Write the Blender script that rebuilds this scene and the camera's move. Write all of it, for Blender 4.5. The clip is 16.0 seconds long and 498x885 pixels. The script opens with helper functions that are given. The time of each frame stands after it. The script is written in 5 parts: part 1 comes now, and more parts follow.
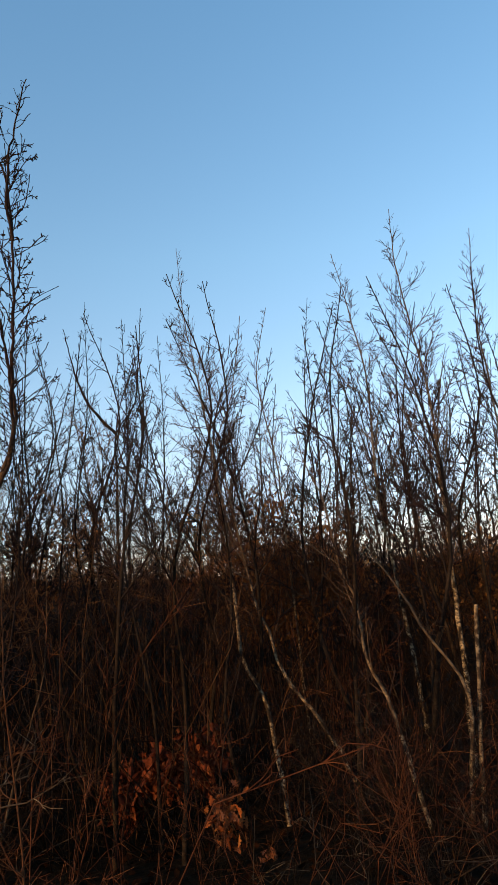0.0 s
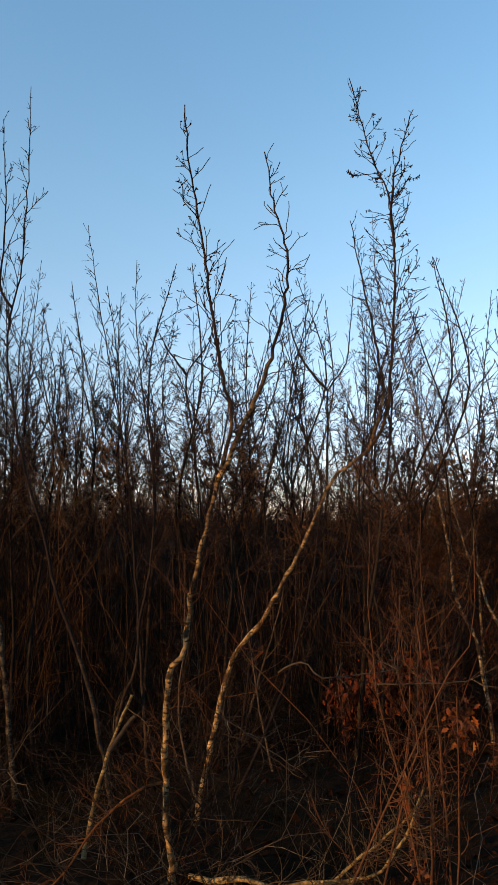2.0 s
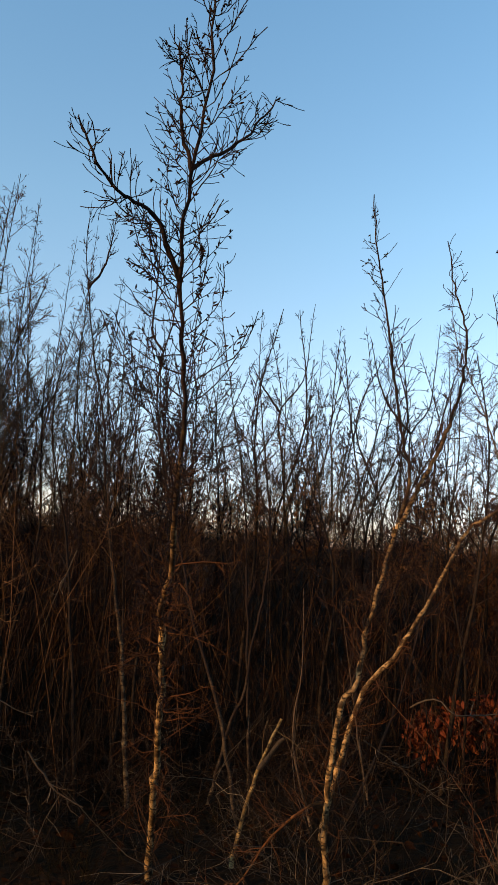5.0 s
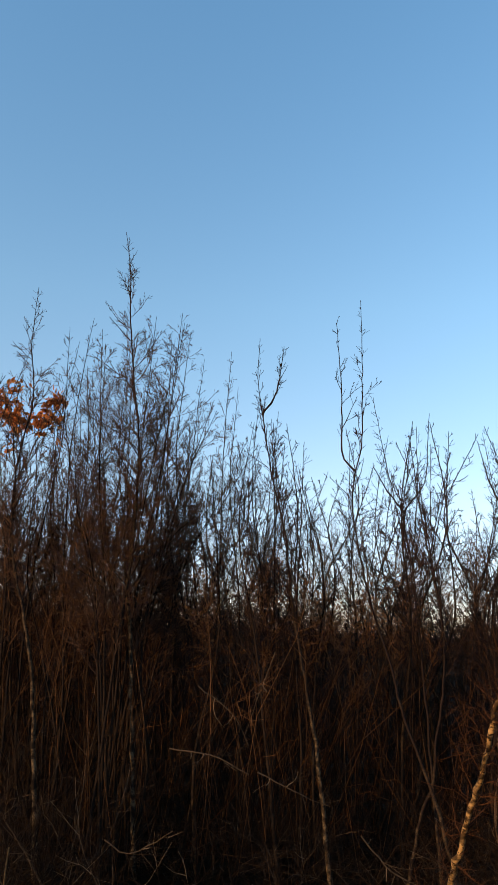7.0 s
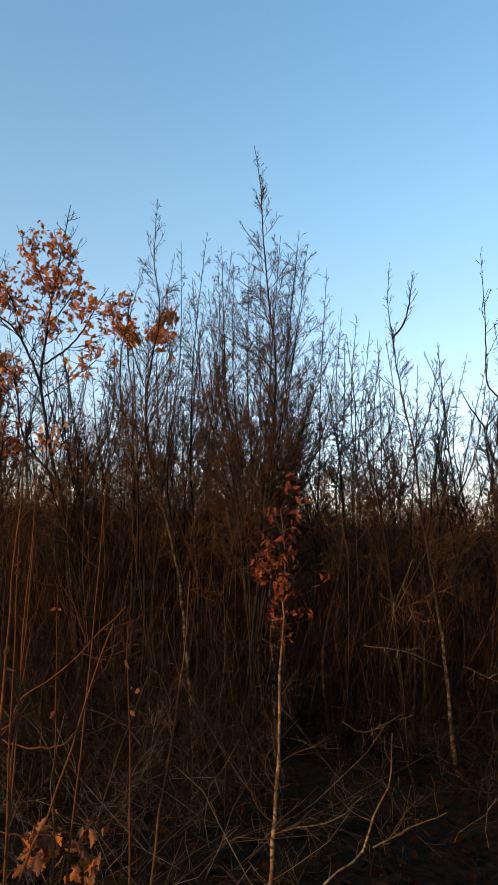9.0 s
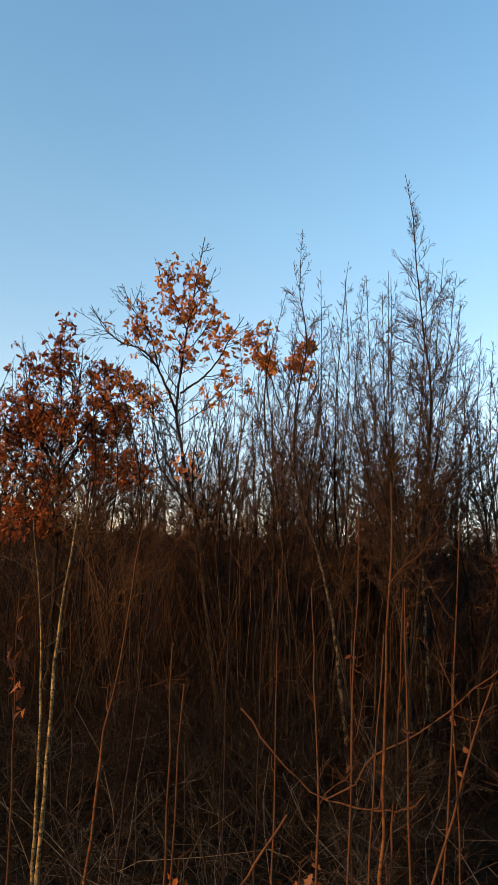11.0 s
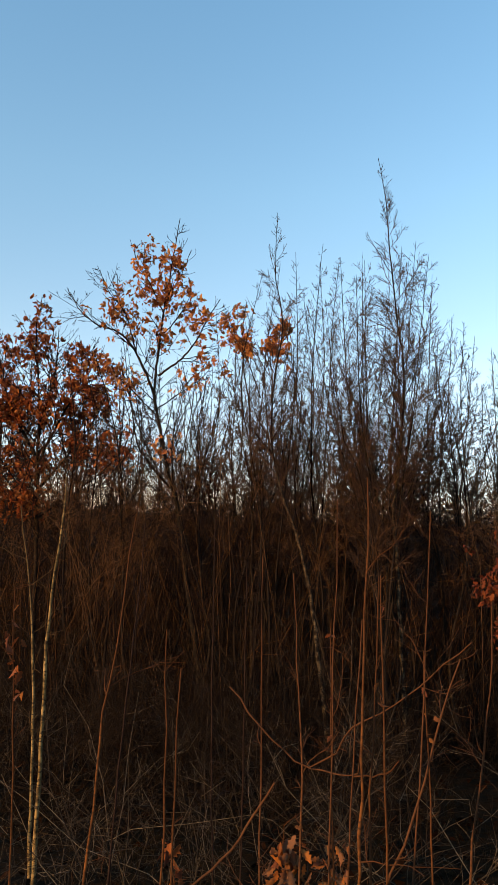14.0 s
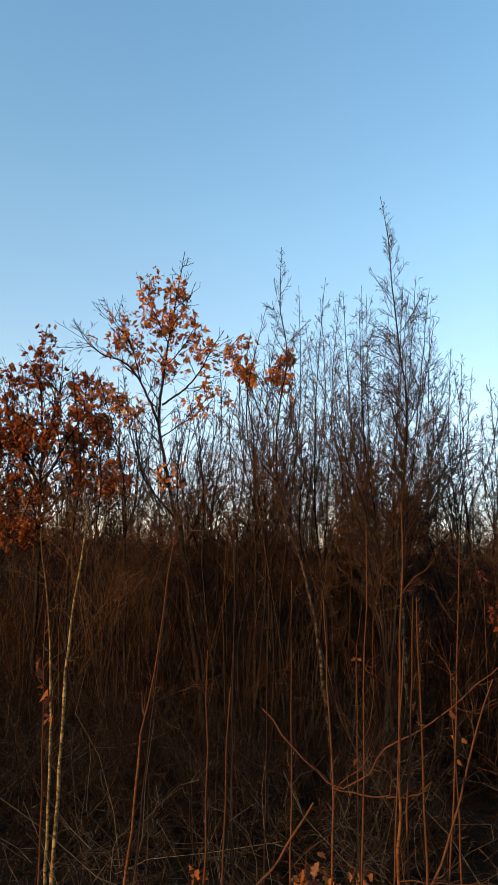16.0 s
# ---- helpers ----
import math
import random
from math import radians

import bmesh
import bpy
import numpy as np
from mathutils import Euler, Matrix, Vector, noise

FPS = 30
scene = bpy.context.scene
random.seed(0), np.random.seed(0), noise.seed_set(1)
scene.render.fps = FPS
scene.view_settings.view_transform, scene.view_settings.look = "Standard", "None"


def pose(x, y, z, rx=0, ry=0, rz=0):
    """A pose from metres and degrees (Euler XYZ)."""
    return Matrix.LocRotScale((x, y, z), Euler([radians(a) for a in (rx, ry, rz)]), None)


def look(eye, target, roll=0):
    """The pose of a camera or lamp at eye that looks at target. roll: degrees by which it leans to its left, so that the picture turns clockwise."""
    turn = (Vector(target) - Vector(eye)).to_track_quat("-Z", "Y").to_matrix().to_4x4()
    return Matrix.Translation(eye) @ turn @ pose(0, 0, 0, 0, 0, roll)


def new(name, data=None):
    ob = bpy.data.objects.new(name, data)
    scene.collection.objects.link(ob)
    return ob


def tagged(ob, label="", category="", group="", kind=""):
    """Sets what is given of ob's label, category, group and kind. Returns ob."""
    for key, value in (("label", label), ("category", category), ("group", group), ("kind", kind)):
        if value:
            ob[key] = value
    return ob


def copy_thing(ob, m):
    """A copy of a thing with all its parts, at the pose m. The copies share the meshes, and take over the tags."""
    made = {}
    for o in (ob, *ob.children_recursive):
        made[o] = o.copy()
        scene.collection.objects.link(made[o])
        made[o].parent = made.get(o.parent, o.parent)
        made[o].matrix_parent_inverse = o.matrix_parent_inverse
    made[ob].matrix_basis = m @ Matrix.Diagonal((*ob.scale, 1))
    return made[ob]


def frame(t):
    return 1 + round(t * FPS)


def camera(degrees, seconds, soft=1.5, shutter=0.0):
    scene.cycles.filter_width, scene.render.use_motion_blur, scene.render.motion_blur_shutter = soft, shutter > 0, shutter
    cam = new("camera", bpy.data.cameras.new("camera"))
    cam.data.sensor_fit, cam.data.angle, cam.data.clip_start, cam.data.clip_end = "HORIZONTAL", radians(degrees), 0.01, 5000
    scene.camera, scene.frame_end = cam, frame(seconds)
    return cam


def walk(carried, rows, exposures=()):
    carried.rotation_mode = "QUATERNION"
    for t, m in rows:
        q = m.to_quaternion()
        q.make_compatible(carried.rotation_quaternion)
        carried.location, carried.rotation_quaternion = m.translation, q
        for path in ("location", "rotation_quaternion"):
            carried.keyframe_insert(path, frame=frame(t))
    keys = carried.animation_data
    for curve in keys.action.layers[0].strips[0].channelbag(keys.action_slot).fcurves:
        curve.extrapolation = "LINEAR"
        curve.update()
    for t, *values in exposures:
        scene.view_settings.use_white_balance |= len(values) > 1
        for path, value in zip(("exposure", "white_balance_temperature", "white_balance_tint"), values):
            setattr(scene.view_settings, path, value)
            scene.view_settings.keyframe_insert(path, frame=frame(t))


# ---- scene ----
cam = camera(40.8, 16.0, soft=1.5)
PATH = [
    (0, look((0.114, 0.652, 1.973), (0.128, 2.615, 2.358), -4.2)),
    (0.5, look((-0.345, 0.320, 1.907), (-0.396, 2.273, 2.335), -2.1)),
    (1, look((-0.836, -0.378, 1.881), (-0.962, 1.564, 2.344), -2.2)),
    (1.5, look((-1.407, -0.582, 1.823), (-1.598, 1.356, 2.280), -0.5)),
    (2, look((-1.786, -0.530, 2.035), (-2.013, 1.443, 2.263), 0.6)),
    (2.5, look((-2.084, -0.612, 2.098), (-2.391, 1.362, 2.188), 1.9)),
    (3, look((-2.221, -0.825, 2.215), (-2.415, 1.162, 2.333), 1.3)),
    (3.5, look((-2.347, -0.943, 2.223), (-2.569, 1.042, 2.347), 3.3)),
    (4, look((-2.442, -1.009, 2.201), (-2.709, 0.971, 2.291), 4.0)),
    (4.2, look((-2.494, -1.071, 2.190), (-2.829, 0.898, 2.300), 4.6)),
    (6.3, look((-3.910, -1.732, 2.086), (-4.076, 0.203, 2.565), 2.8)),
    (6.5, look((-4.146, -2.043, 2.089), (-4.395, -0.107, 2.523), 3.6)),
    (7, look((-4.707, -2.516, 2.151), (-5.029, -0.616, 2.686), 2.7)),
    (7.5, look((-5.267, -2.824, 2.137), (-5.521, -0.902, 2.625), 2.2)),
    (8, look((-6.069, -3.125, 2.176), (-6.328, -1.213, 2.703), 3.2)),
    (8.5, look((-6.518, -3.287, 2.372), (-6.885, -1.335, 2.616), 1.7)),
    (9, look((-7.080, -3.364, 2.298), (-7.276, -1.387, 2.530), 3.0)),
    (9.5, look((-7.510, -3.300, 2.353), (-7.858, -1.349, 2.624), 2.2)),
    (10, look((-7.974, -3.268, 2.245), (-8.336, -1.328, 2.555), 4.4)),
    (12.3, look((-8.663, -3.652, 2.443), (-9.006, -1.698, 2.705), 2.7)),
    (12.5, look((-8.642, -3.645, 2.426), (-9.010, -1.696, 2.683), 2.5)),
    (13, look((-8.617, -3.650, 2.420), (-8.985, -1.696, 2.638), 1.7)),
    (13.5, look((-8.568, -3.656, 2.430), (-8.879, -1.693, 2.645), 1.9)),
    (14, look((-8.553, -3.646, 2.413), (-8.824, -1.677, 2.634), 2.9)),
    (14.5, look((-8.581, -3.656, 2.412), (-8.860, -1.685, 2.607), 2.9)),
    (15, look((-8.634, -3.649, 2.377), (-8.950, -1.682, 2.550), 3.5)),
    (15.5, look((-8.654, -3.683, 2.388), (-8.998, -1.724, 2.599), 3.0)),
    (16, look((-8.776, -3.795, 2.365), (-9.018, -1.835, 2.676), 3.0)),
]
walk(cam, PATH, [(0, 1.34, 7500, 2), (1.5, 1.34, 7450, 2), (2.5, 1.46, 7750, 2), (4.2, 1.5, 7900, 2), (6.3, 1.37, 7450, 2), (8, 1.4, 7450, 1.5),
                 (8.6, 1.46, 7700, 0), (16, 1.52, 7900, 0)])

# ---- light ----
SUN = Vector((-0.71, -0.68, 0.215)).normalized()
world = bpy.data.worlds.new("sky")
scene.world = world
world.use_nodes = True
wn = world.node_tree
sky = wn.nodes.new("ShaderNodeTexSky")
sky.sky_type = "NISHITA"
sky.sun_disc = False
sky.sun_elevation = math.asin(SUN.z)
sky.sun_rotation = math.atan2(SUN.x, SUN.y)
sky.altitude, sky.air_density, sky.dust_density, sky.ozone_density = 0, 0.9, 0.0, 2.4
# hand-set tint over the whole sky by height: dim and rosy low, bluer high
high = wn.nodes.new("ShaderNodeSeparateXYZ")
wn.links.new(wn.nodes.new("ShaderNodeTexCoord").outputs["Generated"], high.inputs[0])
height_tint = wn.nodes.new("ShaderNodeValToRGB")
while len(height_tint.color_ramp.elements) < 4:
    height_tint.color_ramp.elements.new(0.5)
for el, (at, col) in zip(height_tint.color_ramp.elements, ((0.0, (0.62, 0.50, 0.66)), (0.2, (0.87, 0.74, 0.74)), (0.45, (0.89, 0.93, 0.93)), (0.75, (0.80, 1.0, 1.08)))):
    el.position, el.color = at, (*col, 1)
wn.links.new(high.outputs["Z"], height_tint.inputs[0])
tinted = wn.nodes.new("ShaderNodeMix")
tinted.data_type, tinted.blend_type = "RGBA", "MULTIPLY"
tinted.inputs[0].default_value = 1.0
wn.links.new(sky.outputs[0], tinted.inputs[6])
wn.links.new(height_tint.outputs[0], tinted.inputs[7])
wn.links.new(tinted.outputs[2], wn.nodes["Background"].inputs[0])
wn.nodes["Background"].inputs[1].default_value = 0.15
sun = new("sun", bpy.data.lights.new("sun", "SUN"))
sun.data.energy, sun.data.angle, sun.data.color = 2.3, radians(0.6), (1.0, 0.58, 0.28)
sun.matrix_world = look((0, 0, 30), Vector((0, 0, 30)) - SUN)


# ---- materials ----
def mat(name, build, rough=0.85):
    m = bpy.data.materials.new(name)
    m.use_nodes = True
    nt = m.node_tree
    bsdf = nt.nodes["Principled BSDF"]
    bsdf.inputs["Roughness"].default_value = rough
    bsdf.inputs["Specular IOR Level"].default_value = 0.04
    build(nt, bsdf)
    return m


def noise_node(nt, scale, detail=4.0, stretch=None, coord="Object"):
    tc = nt.nodes.new("ShaderNodeTexCoord")
    n = nt.nodes.new("ShaderNodeTexNoise")
    n.inputs["Scale"].default_value, n.inputs["Detail"].default_value = scale, detail
    src = tc.outputs[coord]
    if stretch:
        mp = nt.nodes.new("ShaderNodeMapping")
        mp.inputs["Scale"].default_value = stretch
        nt.links.new(src, mp.inputs[0])
        src = mp.outputs[0]
    nt.links.new(src, n.inputs["Vector"])
    return n.outputs["Fac"]


def ramp(nt, fac, stops):
    r = nt.nodes.new("ShaderNodeValToRGB")
    e = r.color_ramp.elements
    while len(e) < len(stops):
        e.new(0.5)
    for el, (p, c) in zip(e, stops):
        el.position, el.color = p, (*c, 1)
    nt.links.new(fac, r.inputs[0])
    return r.outputs[0]


def mix(nt, fac, a, b, kind="MIX"):
    m = nt.nodes.new("ShaderNodeMix")
    m.data_type, m.blend_type = "RGBA", kind
    for socket, v in ((m.inputs[0], fac), (m.inputs[6], a), (m.inputs[7], b)):
        if isinstance(v, (int, float)):
            socket.default_value = v
        elif isinstance(v, tuple):
            socket.default_value = (*v, 1)
        else:
            nt.links.new(v, socket)
    return m.outputs[2]


def span(nt, v, a, b, c=0.0, d=1.0):
    m = nt.nodes.new("ShaderNodeMapRange")
    for i, k in enumerate((a, b, c, d)):
        m.inputs[i + 1].default_value = k
    nt.links.new(v, m.inputs[0])
    return m.outputs[0]


def bump(nt, bsdf, fac, dist=0.004, strength=0.6):
    b = nt.nodes.new("ShaderNodeBump")
    b.inputs["Distance"].default_value, b.inputs["Strength"].default_value = dist, strength
    nt.links.new(fac, b.inputs["Height"])
    nt.links.new(b.outputs[0], bsdf.inputs["Normal"])


def bark(name, old_a, old_b, fleck, young, thin=0.018, thick=0.034):
    """Bark that is smooth and dark on young shoots and pale or lichened on old wood."""
    def build(nt, bsdf):
        att = nt.nodes.new("ShaderNodeAttribute")
        att.attribute_name = "girth"
        age = span(nt, att.outputs["Fac"], thin, thick)
        patch = noise_node(nt, 13.0, 6.0)
        stout = ramp(nt, patch, [(0.42, old_a), (0.60, old_b)])
        lent = noise_node(nt, 30.0, 6.0, (1, 1, 1.8))
        stout = mix(nt, span(nt, lent, 0.50, 0.62), stout, fleck)
        grain = noise_node(nt, 60.0, 3.0)
        shoot = mix(nt, span(nt, grain, 0.3, 0.7), young, tuple(c * 1.7 for c in young))
        nt.links.new(mix(nt, age, shoot, stout), bsdf.inputs["Base Color"])
        bump(nt, bsdf, lent, 0.006, 0.7)
    return mat(name, build, 0.8)


def per_piece(name, colours, rough=0.8, see_through=0.0, speckle=30.0, single=False, stout=None):
    """Colour that differs from piece to piece, with a fine mottle."""
    def build(nt, bsdf):
        source = nt.nodes.new("ShaderNodeObjectInfo").outputs["Random"] if single else nt.nodes.new("ShaderNodeNewGeometry").outputs["Random Per Island"]
        col = ramp(nt, source, [(i / (len(colours) - 1), c) for i, c in enumerate(colours)])
        # thicker stems turn dark, in place of shade low in the brush
        if stout:
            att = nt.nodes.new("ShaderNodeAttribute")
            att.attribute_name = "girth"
            col = mix(nt, span(nt, att.outputs["Fac"], 0.0042, 0.0064), col, stout)
        n = noise_node(nt, speckle, 3.0)
        col = mix(nt, 1.0, col, ramp(nt, n, [(0.3, (0.62, 0.6, 0.58)), (0.7, (1.15, 1.15, 1.15))]), "MULTIPLY")
        nt.links.new(col, bsdf.inputs["Base Color"])
        if see_through:
            tr = nt.nodes.new("ShaderNodeBsdfTranslucent")
            nt.links.new(col, tr.inputs[0])
            ms = nt.nodes.new("ShaderNodeMixShader")
            ms.inputs[0].default_value = see_through
            nt.links.new(bsdf.outputs[0], ms.inputs[1])
            nt.links.new(tr.outputs[0], ms.inputs[2])
            nt.links.new(ms.outputs[0], nt.nodes["Material Output"].inputs[0])
        bump(nt, bsdf, n, 0.002, 0.4)
    return mat(name, build, rough)


# dark young tops, blackened further to show as silhouettes against bright sky
GOLD_BARK = bark("lichened_bark", (0.06, 0.036, 0.018), (0.36, 0.225, 0.105), (0.03, 0.02, 0.011), (0.016, 0.010, 0.008), 0.011, 0.019)
# young wood lightened to stand for sun on the upper limbs
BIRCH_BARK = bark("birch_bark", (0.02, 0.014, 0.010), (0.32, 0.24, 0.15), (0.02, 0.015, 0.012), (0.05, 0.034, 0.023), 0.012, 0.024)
# dim copy of birch_bark: shade on these trunks is put into the colour
SHADED_BIRCH = bark("shaded_birch_bark", (0.016, 0.011, 0.008), (0.12, 0.088, 0.054), (0.014, 0.011, 0.008), (0.012, 0.008, 0.007), 0.014, 0.028)
OAK_BARK = bark("oak_bark", (0.012, 0.008, 0.006), (0.03, 0.021, 0.014), (0.009, 0.007, 0.005), (0.010, 0.007, 0.006), 0.01, 0.03)
YOUNG_BARK = bark("young_yellow_bark", (0.10, 0.066, 0.028), (0.29, 0.195, 0.085), (0.04, 0.028, 0.017), (0.05, 0.033, 0.018), 0.003, 0.009)
TAN_BARK = bark("tan_sapling_bark", (0.09, 0.050, 0.025), (0.24, 0.145, 0.075), (0.04, 0.025, 0.015), (0.04, 0.022, 0.013), 0.004, 0.010)
STEM_BARK = bark("sapling_bark", (0.085, 0.034, 0.013), (0.20, 0.080, 0.027), (0.042, 0.02, 0.011), (0.045, 0.019, 0.009), 0.004, 0.010)
DULL_BARK = bark("dull_sapling_bark", (0.078, 0.033, 0.015), (0.155, 0.067, 0.029), (0.045, 0.021, 0.012), (0.052, 0.023, 0.012), 0.004, 0.010)
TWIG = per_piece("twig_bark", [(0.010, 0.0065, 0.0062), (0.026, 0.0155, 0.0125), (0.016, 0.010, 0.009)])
# lighter copy of twig_bark, with sunlight on the crowns put into its colour
BROWN_TWIG = per_piece("brown_twig_bark", [(0.026, 0.016, 0.013), (0.075, 0.043, 0.029), (0.045, 0.027, 0.02)])
# brushwood dimmed and greyed to hold the shade inside the thicket
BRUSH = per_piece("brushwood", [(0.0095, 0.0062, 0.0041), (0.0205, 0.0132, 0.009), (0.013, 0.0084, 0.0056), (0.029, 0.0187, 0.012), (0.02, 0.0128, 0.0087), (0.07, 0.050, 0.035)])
# darker copy of BRUSH, with the deep wood's shade put into the colour
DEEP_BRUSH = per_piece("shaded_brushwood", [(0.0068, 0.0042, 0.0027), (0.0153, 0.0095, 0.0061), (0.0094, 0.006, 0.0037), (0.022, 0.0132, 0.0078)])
PALE = per_piece("dead_wood", [(0.020, 0.015, 0.011), (0.050, 0.038, 0.028), (0.034, 0.025, 0.018), (0.085, 0.066, 0.048), (0.18, 0.14, 0.10)])
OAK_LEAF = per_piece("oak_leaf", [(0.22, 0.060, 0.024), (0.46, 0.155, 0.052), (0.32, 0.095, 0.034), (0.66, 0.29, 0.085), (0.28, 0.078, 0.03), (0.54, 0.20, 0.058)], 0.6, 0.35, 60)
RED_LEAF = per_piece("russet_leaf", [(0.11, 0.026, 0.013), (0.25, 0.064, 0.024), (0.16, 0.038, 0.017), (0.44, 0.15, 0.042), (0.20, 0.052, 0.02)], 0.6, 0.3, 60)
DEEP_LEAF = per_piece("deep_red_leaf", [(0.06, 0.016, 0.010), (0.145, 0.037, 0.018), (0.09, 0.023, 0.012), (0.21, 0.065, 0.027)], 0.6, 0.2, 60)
# grass far darker than real straw: shade under the thicket is in its colour
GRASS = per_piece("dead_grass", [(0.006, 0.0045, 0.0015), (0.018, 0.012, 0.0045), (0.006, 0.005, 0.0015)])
# near-black stem colour paints the shade beneath the russet twigs
RUSSET = per_piece("russet_twig", [(0.012, 0.006, 0.003), (0.034, 0.0155, 0.0066), (0.020, 0.0096, 0.0045), (0.034, 0.0155, 0.0066), (0.14, 0.064, 0.026)], stout=(0.012, 0.007, 0.005))
RED_SHOOT = per_piece("red_shoot", [(0.030, 0.0112, 0.0066), (0.098, 0.035, 0.017), (0.055, 0.020, 0.0105), (0.16, 0.068, 0.031)])
# sunlit gold put into the twigs, shade into the stems
GOLD_TWIG = per_piece("golden_twig", [(0.036, 0.018, 0.0095), (0.10, 0.050, 0.024), (0.064, 0.032, 0.0155), (0.16, 0.086, 0.044)], stout=(0.012, 0.0075, 0.0055))
# litter colour likewise carries the thicket's shade
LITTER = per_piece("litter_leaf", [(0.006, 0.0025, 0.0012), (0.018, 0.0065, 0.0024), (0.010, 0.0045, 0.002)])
BUSH_LEAF = per_piece("brown_bush_leaf", [(0.08, 0.032, 0.013), (0.22, 0.086, 0.029), (0.13, 0.050, 0.018), (0.33, 0.14, 0.044)], 0.7, 0.3, 60)
SHOOT_LEAF = per_piece("shoot_oak_leaf", [(0.12, 0.060, 0.036), (0.20, 0.10, 0.058), (0.36, 0.12, 0.03), (0.15, 0.048, 0.024), (0.25, 0.12, 0.066), (0.48, 0.16, 0.034)], 0.6, 0.3, 60, True)
RED_SHOOT_LEAF = per_piece("red_shoot_leaf", [(0.10, 0.030, 0.016), (0.20, 0.085, 0.05), (0.30, 0.09, 0.028), (0.13, 0.034, 0.014), (0.36, 0.14, 0.045)], 0.6, 0.25, 60, True)


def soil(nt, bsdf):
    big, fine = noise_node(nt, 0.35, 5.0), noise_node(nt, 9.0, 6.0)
    # near-black tones hold the shade that lies on the ground
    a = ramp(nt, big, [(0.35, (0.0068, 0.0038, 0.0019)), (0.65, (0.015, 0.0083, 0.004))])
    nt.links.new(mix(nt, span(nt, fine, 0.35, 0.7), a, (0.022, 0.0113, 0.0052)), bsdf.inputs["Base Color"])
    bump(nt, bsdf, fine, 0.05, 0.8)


SOIL = mat("leaf_mould", soil, 0.95)


# ---- shapes ----
def tube_mesh(name, sets):
    """One mesh of tapered round stems. sets: (points N x K x 3, radii N x K, sides)."""
    vs, fs, gs, base = [], [], [], 0
    for pts, rad, n in sets:
        pts, rad = np.asarray(pts, float), np.asarray(rad, float)
        if not len(pts):
            continue
        N, K = rad.shape
        t = np.gradient(pts, axis=1)
        t /= np.linalg.norm(t, axis=2, keepdims=True) + 1e-9
        u = np.cross(t, np.array([0.87, 0.41, 0.27]))
        u /= np.linalg.norm(u, axis=2, keepdims=True) + 1e-9
        w = np.cross(t, u)
        a = np.arange(n) * 2 * np.pi / n
        ring = u[:, :, None] * np.cos(a)[None, None, :, None] + w[:, :, None] * np.sin(a)[None, None, :, None]
        v = pts[:, :, None] + rad[:, :, None, None] * ring
        idx = np.arange(N * K * n).reshape(N, K, n) + base
        nxt = np.roll(idx, -1, axis=2)
        f = np.stack([idx[:, :-1], nxt[:, :-1], nxt[:, 1:], idx[:, 1:]], axis=-1).reshape(-1, 4)
        vs.append(v.reshape(-1, 3)), fs.append(f), gs.append(np.repeat(rad.reshape(-1), n))
        base += N * K * n
    me = quad_mesh(name, np.concatenate(vs), np.concatenate(fs))
    me.attributes.new("girth", "FLOAT", "POINT").data.foreach_set("value", np.concatenate(gs).astype(np.float32))
    return me


def quad_mesh(name, v, f):
    me = bpy.data.meshes.new(name)
    me.vertices.add(len(v))
    me.vertices.foreach_set("co", v.astype(np.float32).ravel())
    me.loops.add(f.size)
    me.loops.foreach_set("vertex_index", f.astype(np.int32).ravel())
    me.polygons.add(len(f))
    me.polygons.foreach_set("loop_start", np.arange(0, f.size, f.shape[1], dtype=np.int32))
    me.polygons.foreach_set("use_smooth", np.ones(len(f), dtype=bool))
    me.update(calc_edges=True)
    return me


def part(name, me, material, parent=None, label="", kind=""):
    """Links a mesh as one object under a thing or a part."""
    ob = new(name, me)
    if material.name not in me.materials:
        me.materials.append(material)
    if parent:
        ob.parent = parent
    return tagged(ob, label, kind=kind)


def thing(name, place, label, category, group="", kind=""):
    ob = new(name)
    ob.empty_display_size = 0.1
    ob.location = place
    return tagged(ob, label, category, group, kind)


def curve_through(ctrl, k, wob=0.0, rng=None):
    """k points along a smooth line through the control points."""
    c = np.asarray(ctrl, float)
    c = np.vstack([2 * c[0] - c[1], c, 2 * c[-1] - c[-2]])
    out = []
    for i in range(1, len(c) - 2):
        s = np.linspace(0, 1, 9)[:-1, None]
        p0, p1, p2, p3 = c[i - 1:i + 3]
        out.append(0.5 * (2 * p1 + (p2 - p0) * s + (2 * p0 - 5 * p1 + 4 * p2 - p3) * s ** 2 + (3 * p1 - p0 - 3 * p2 + p3) * s ** 3))
    out = np.vstack([*out, c[-2:-1]])
    d = np.concatenate([[0], np.cumsum(np.linalg.norm(np.diff(out, axis=0), axis=1))])
    q = np.stack([np.interp(np.linspace(0, d[-1], k), d, out[:, i]) for i in range(3)], axis=1)
    if rng is not None:
        q[1:-1] += rng.normal(0, wob, (k - 2, 3))
    return q


def lengths(pts):
    return np.linalg.norm(np.diff(pts, axis=1), axis=2).sum(axis=1)


def sprout(rng, p, d, ln, k, up, wig):
    """Shoots from the places p in the directions d, which turn towards the light."""
    p, d = np.array(p, float), np.array(d, float)
    pts = np.empty((len(p), k, 3))
    pts[:, 0] = p
    for i in range(1, k):
        pts[:, i] = pts[:, i - 1] + d * (np.asarray(ln) / (k - 1))[:, None]
        d = d + np.array([0, 0, up]) + rng.normal(0, wig, d.shape)
        d /= np.linalg.norm(d, axis=1, keepdims=True)
    return pts


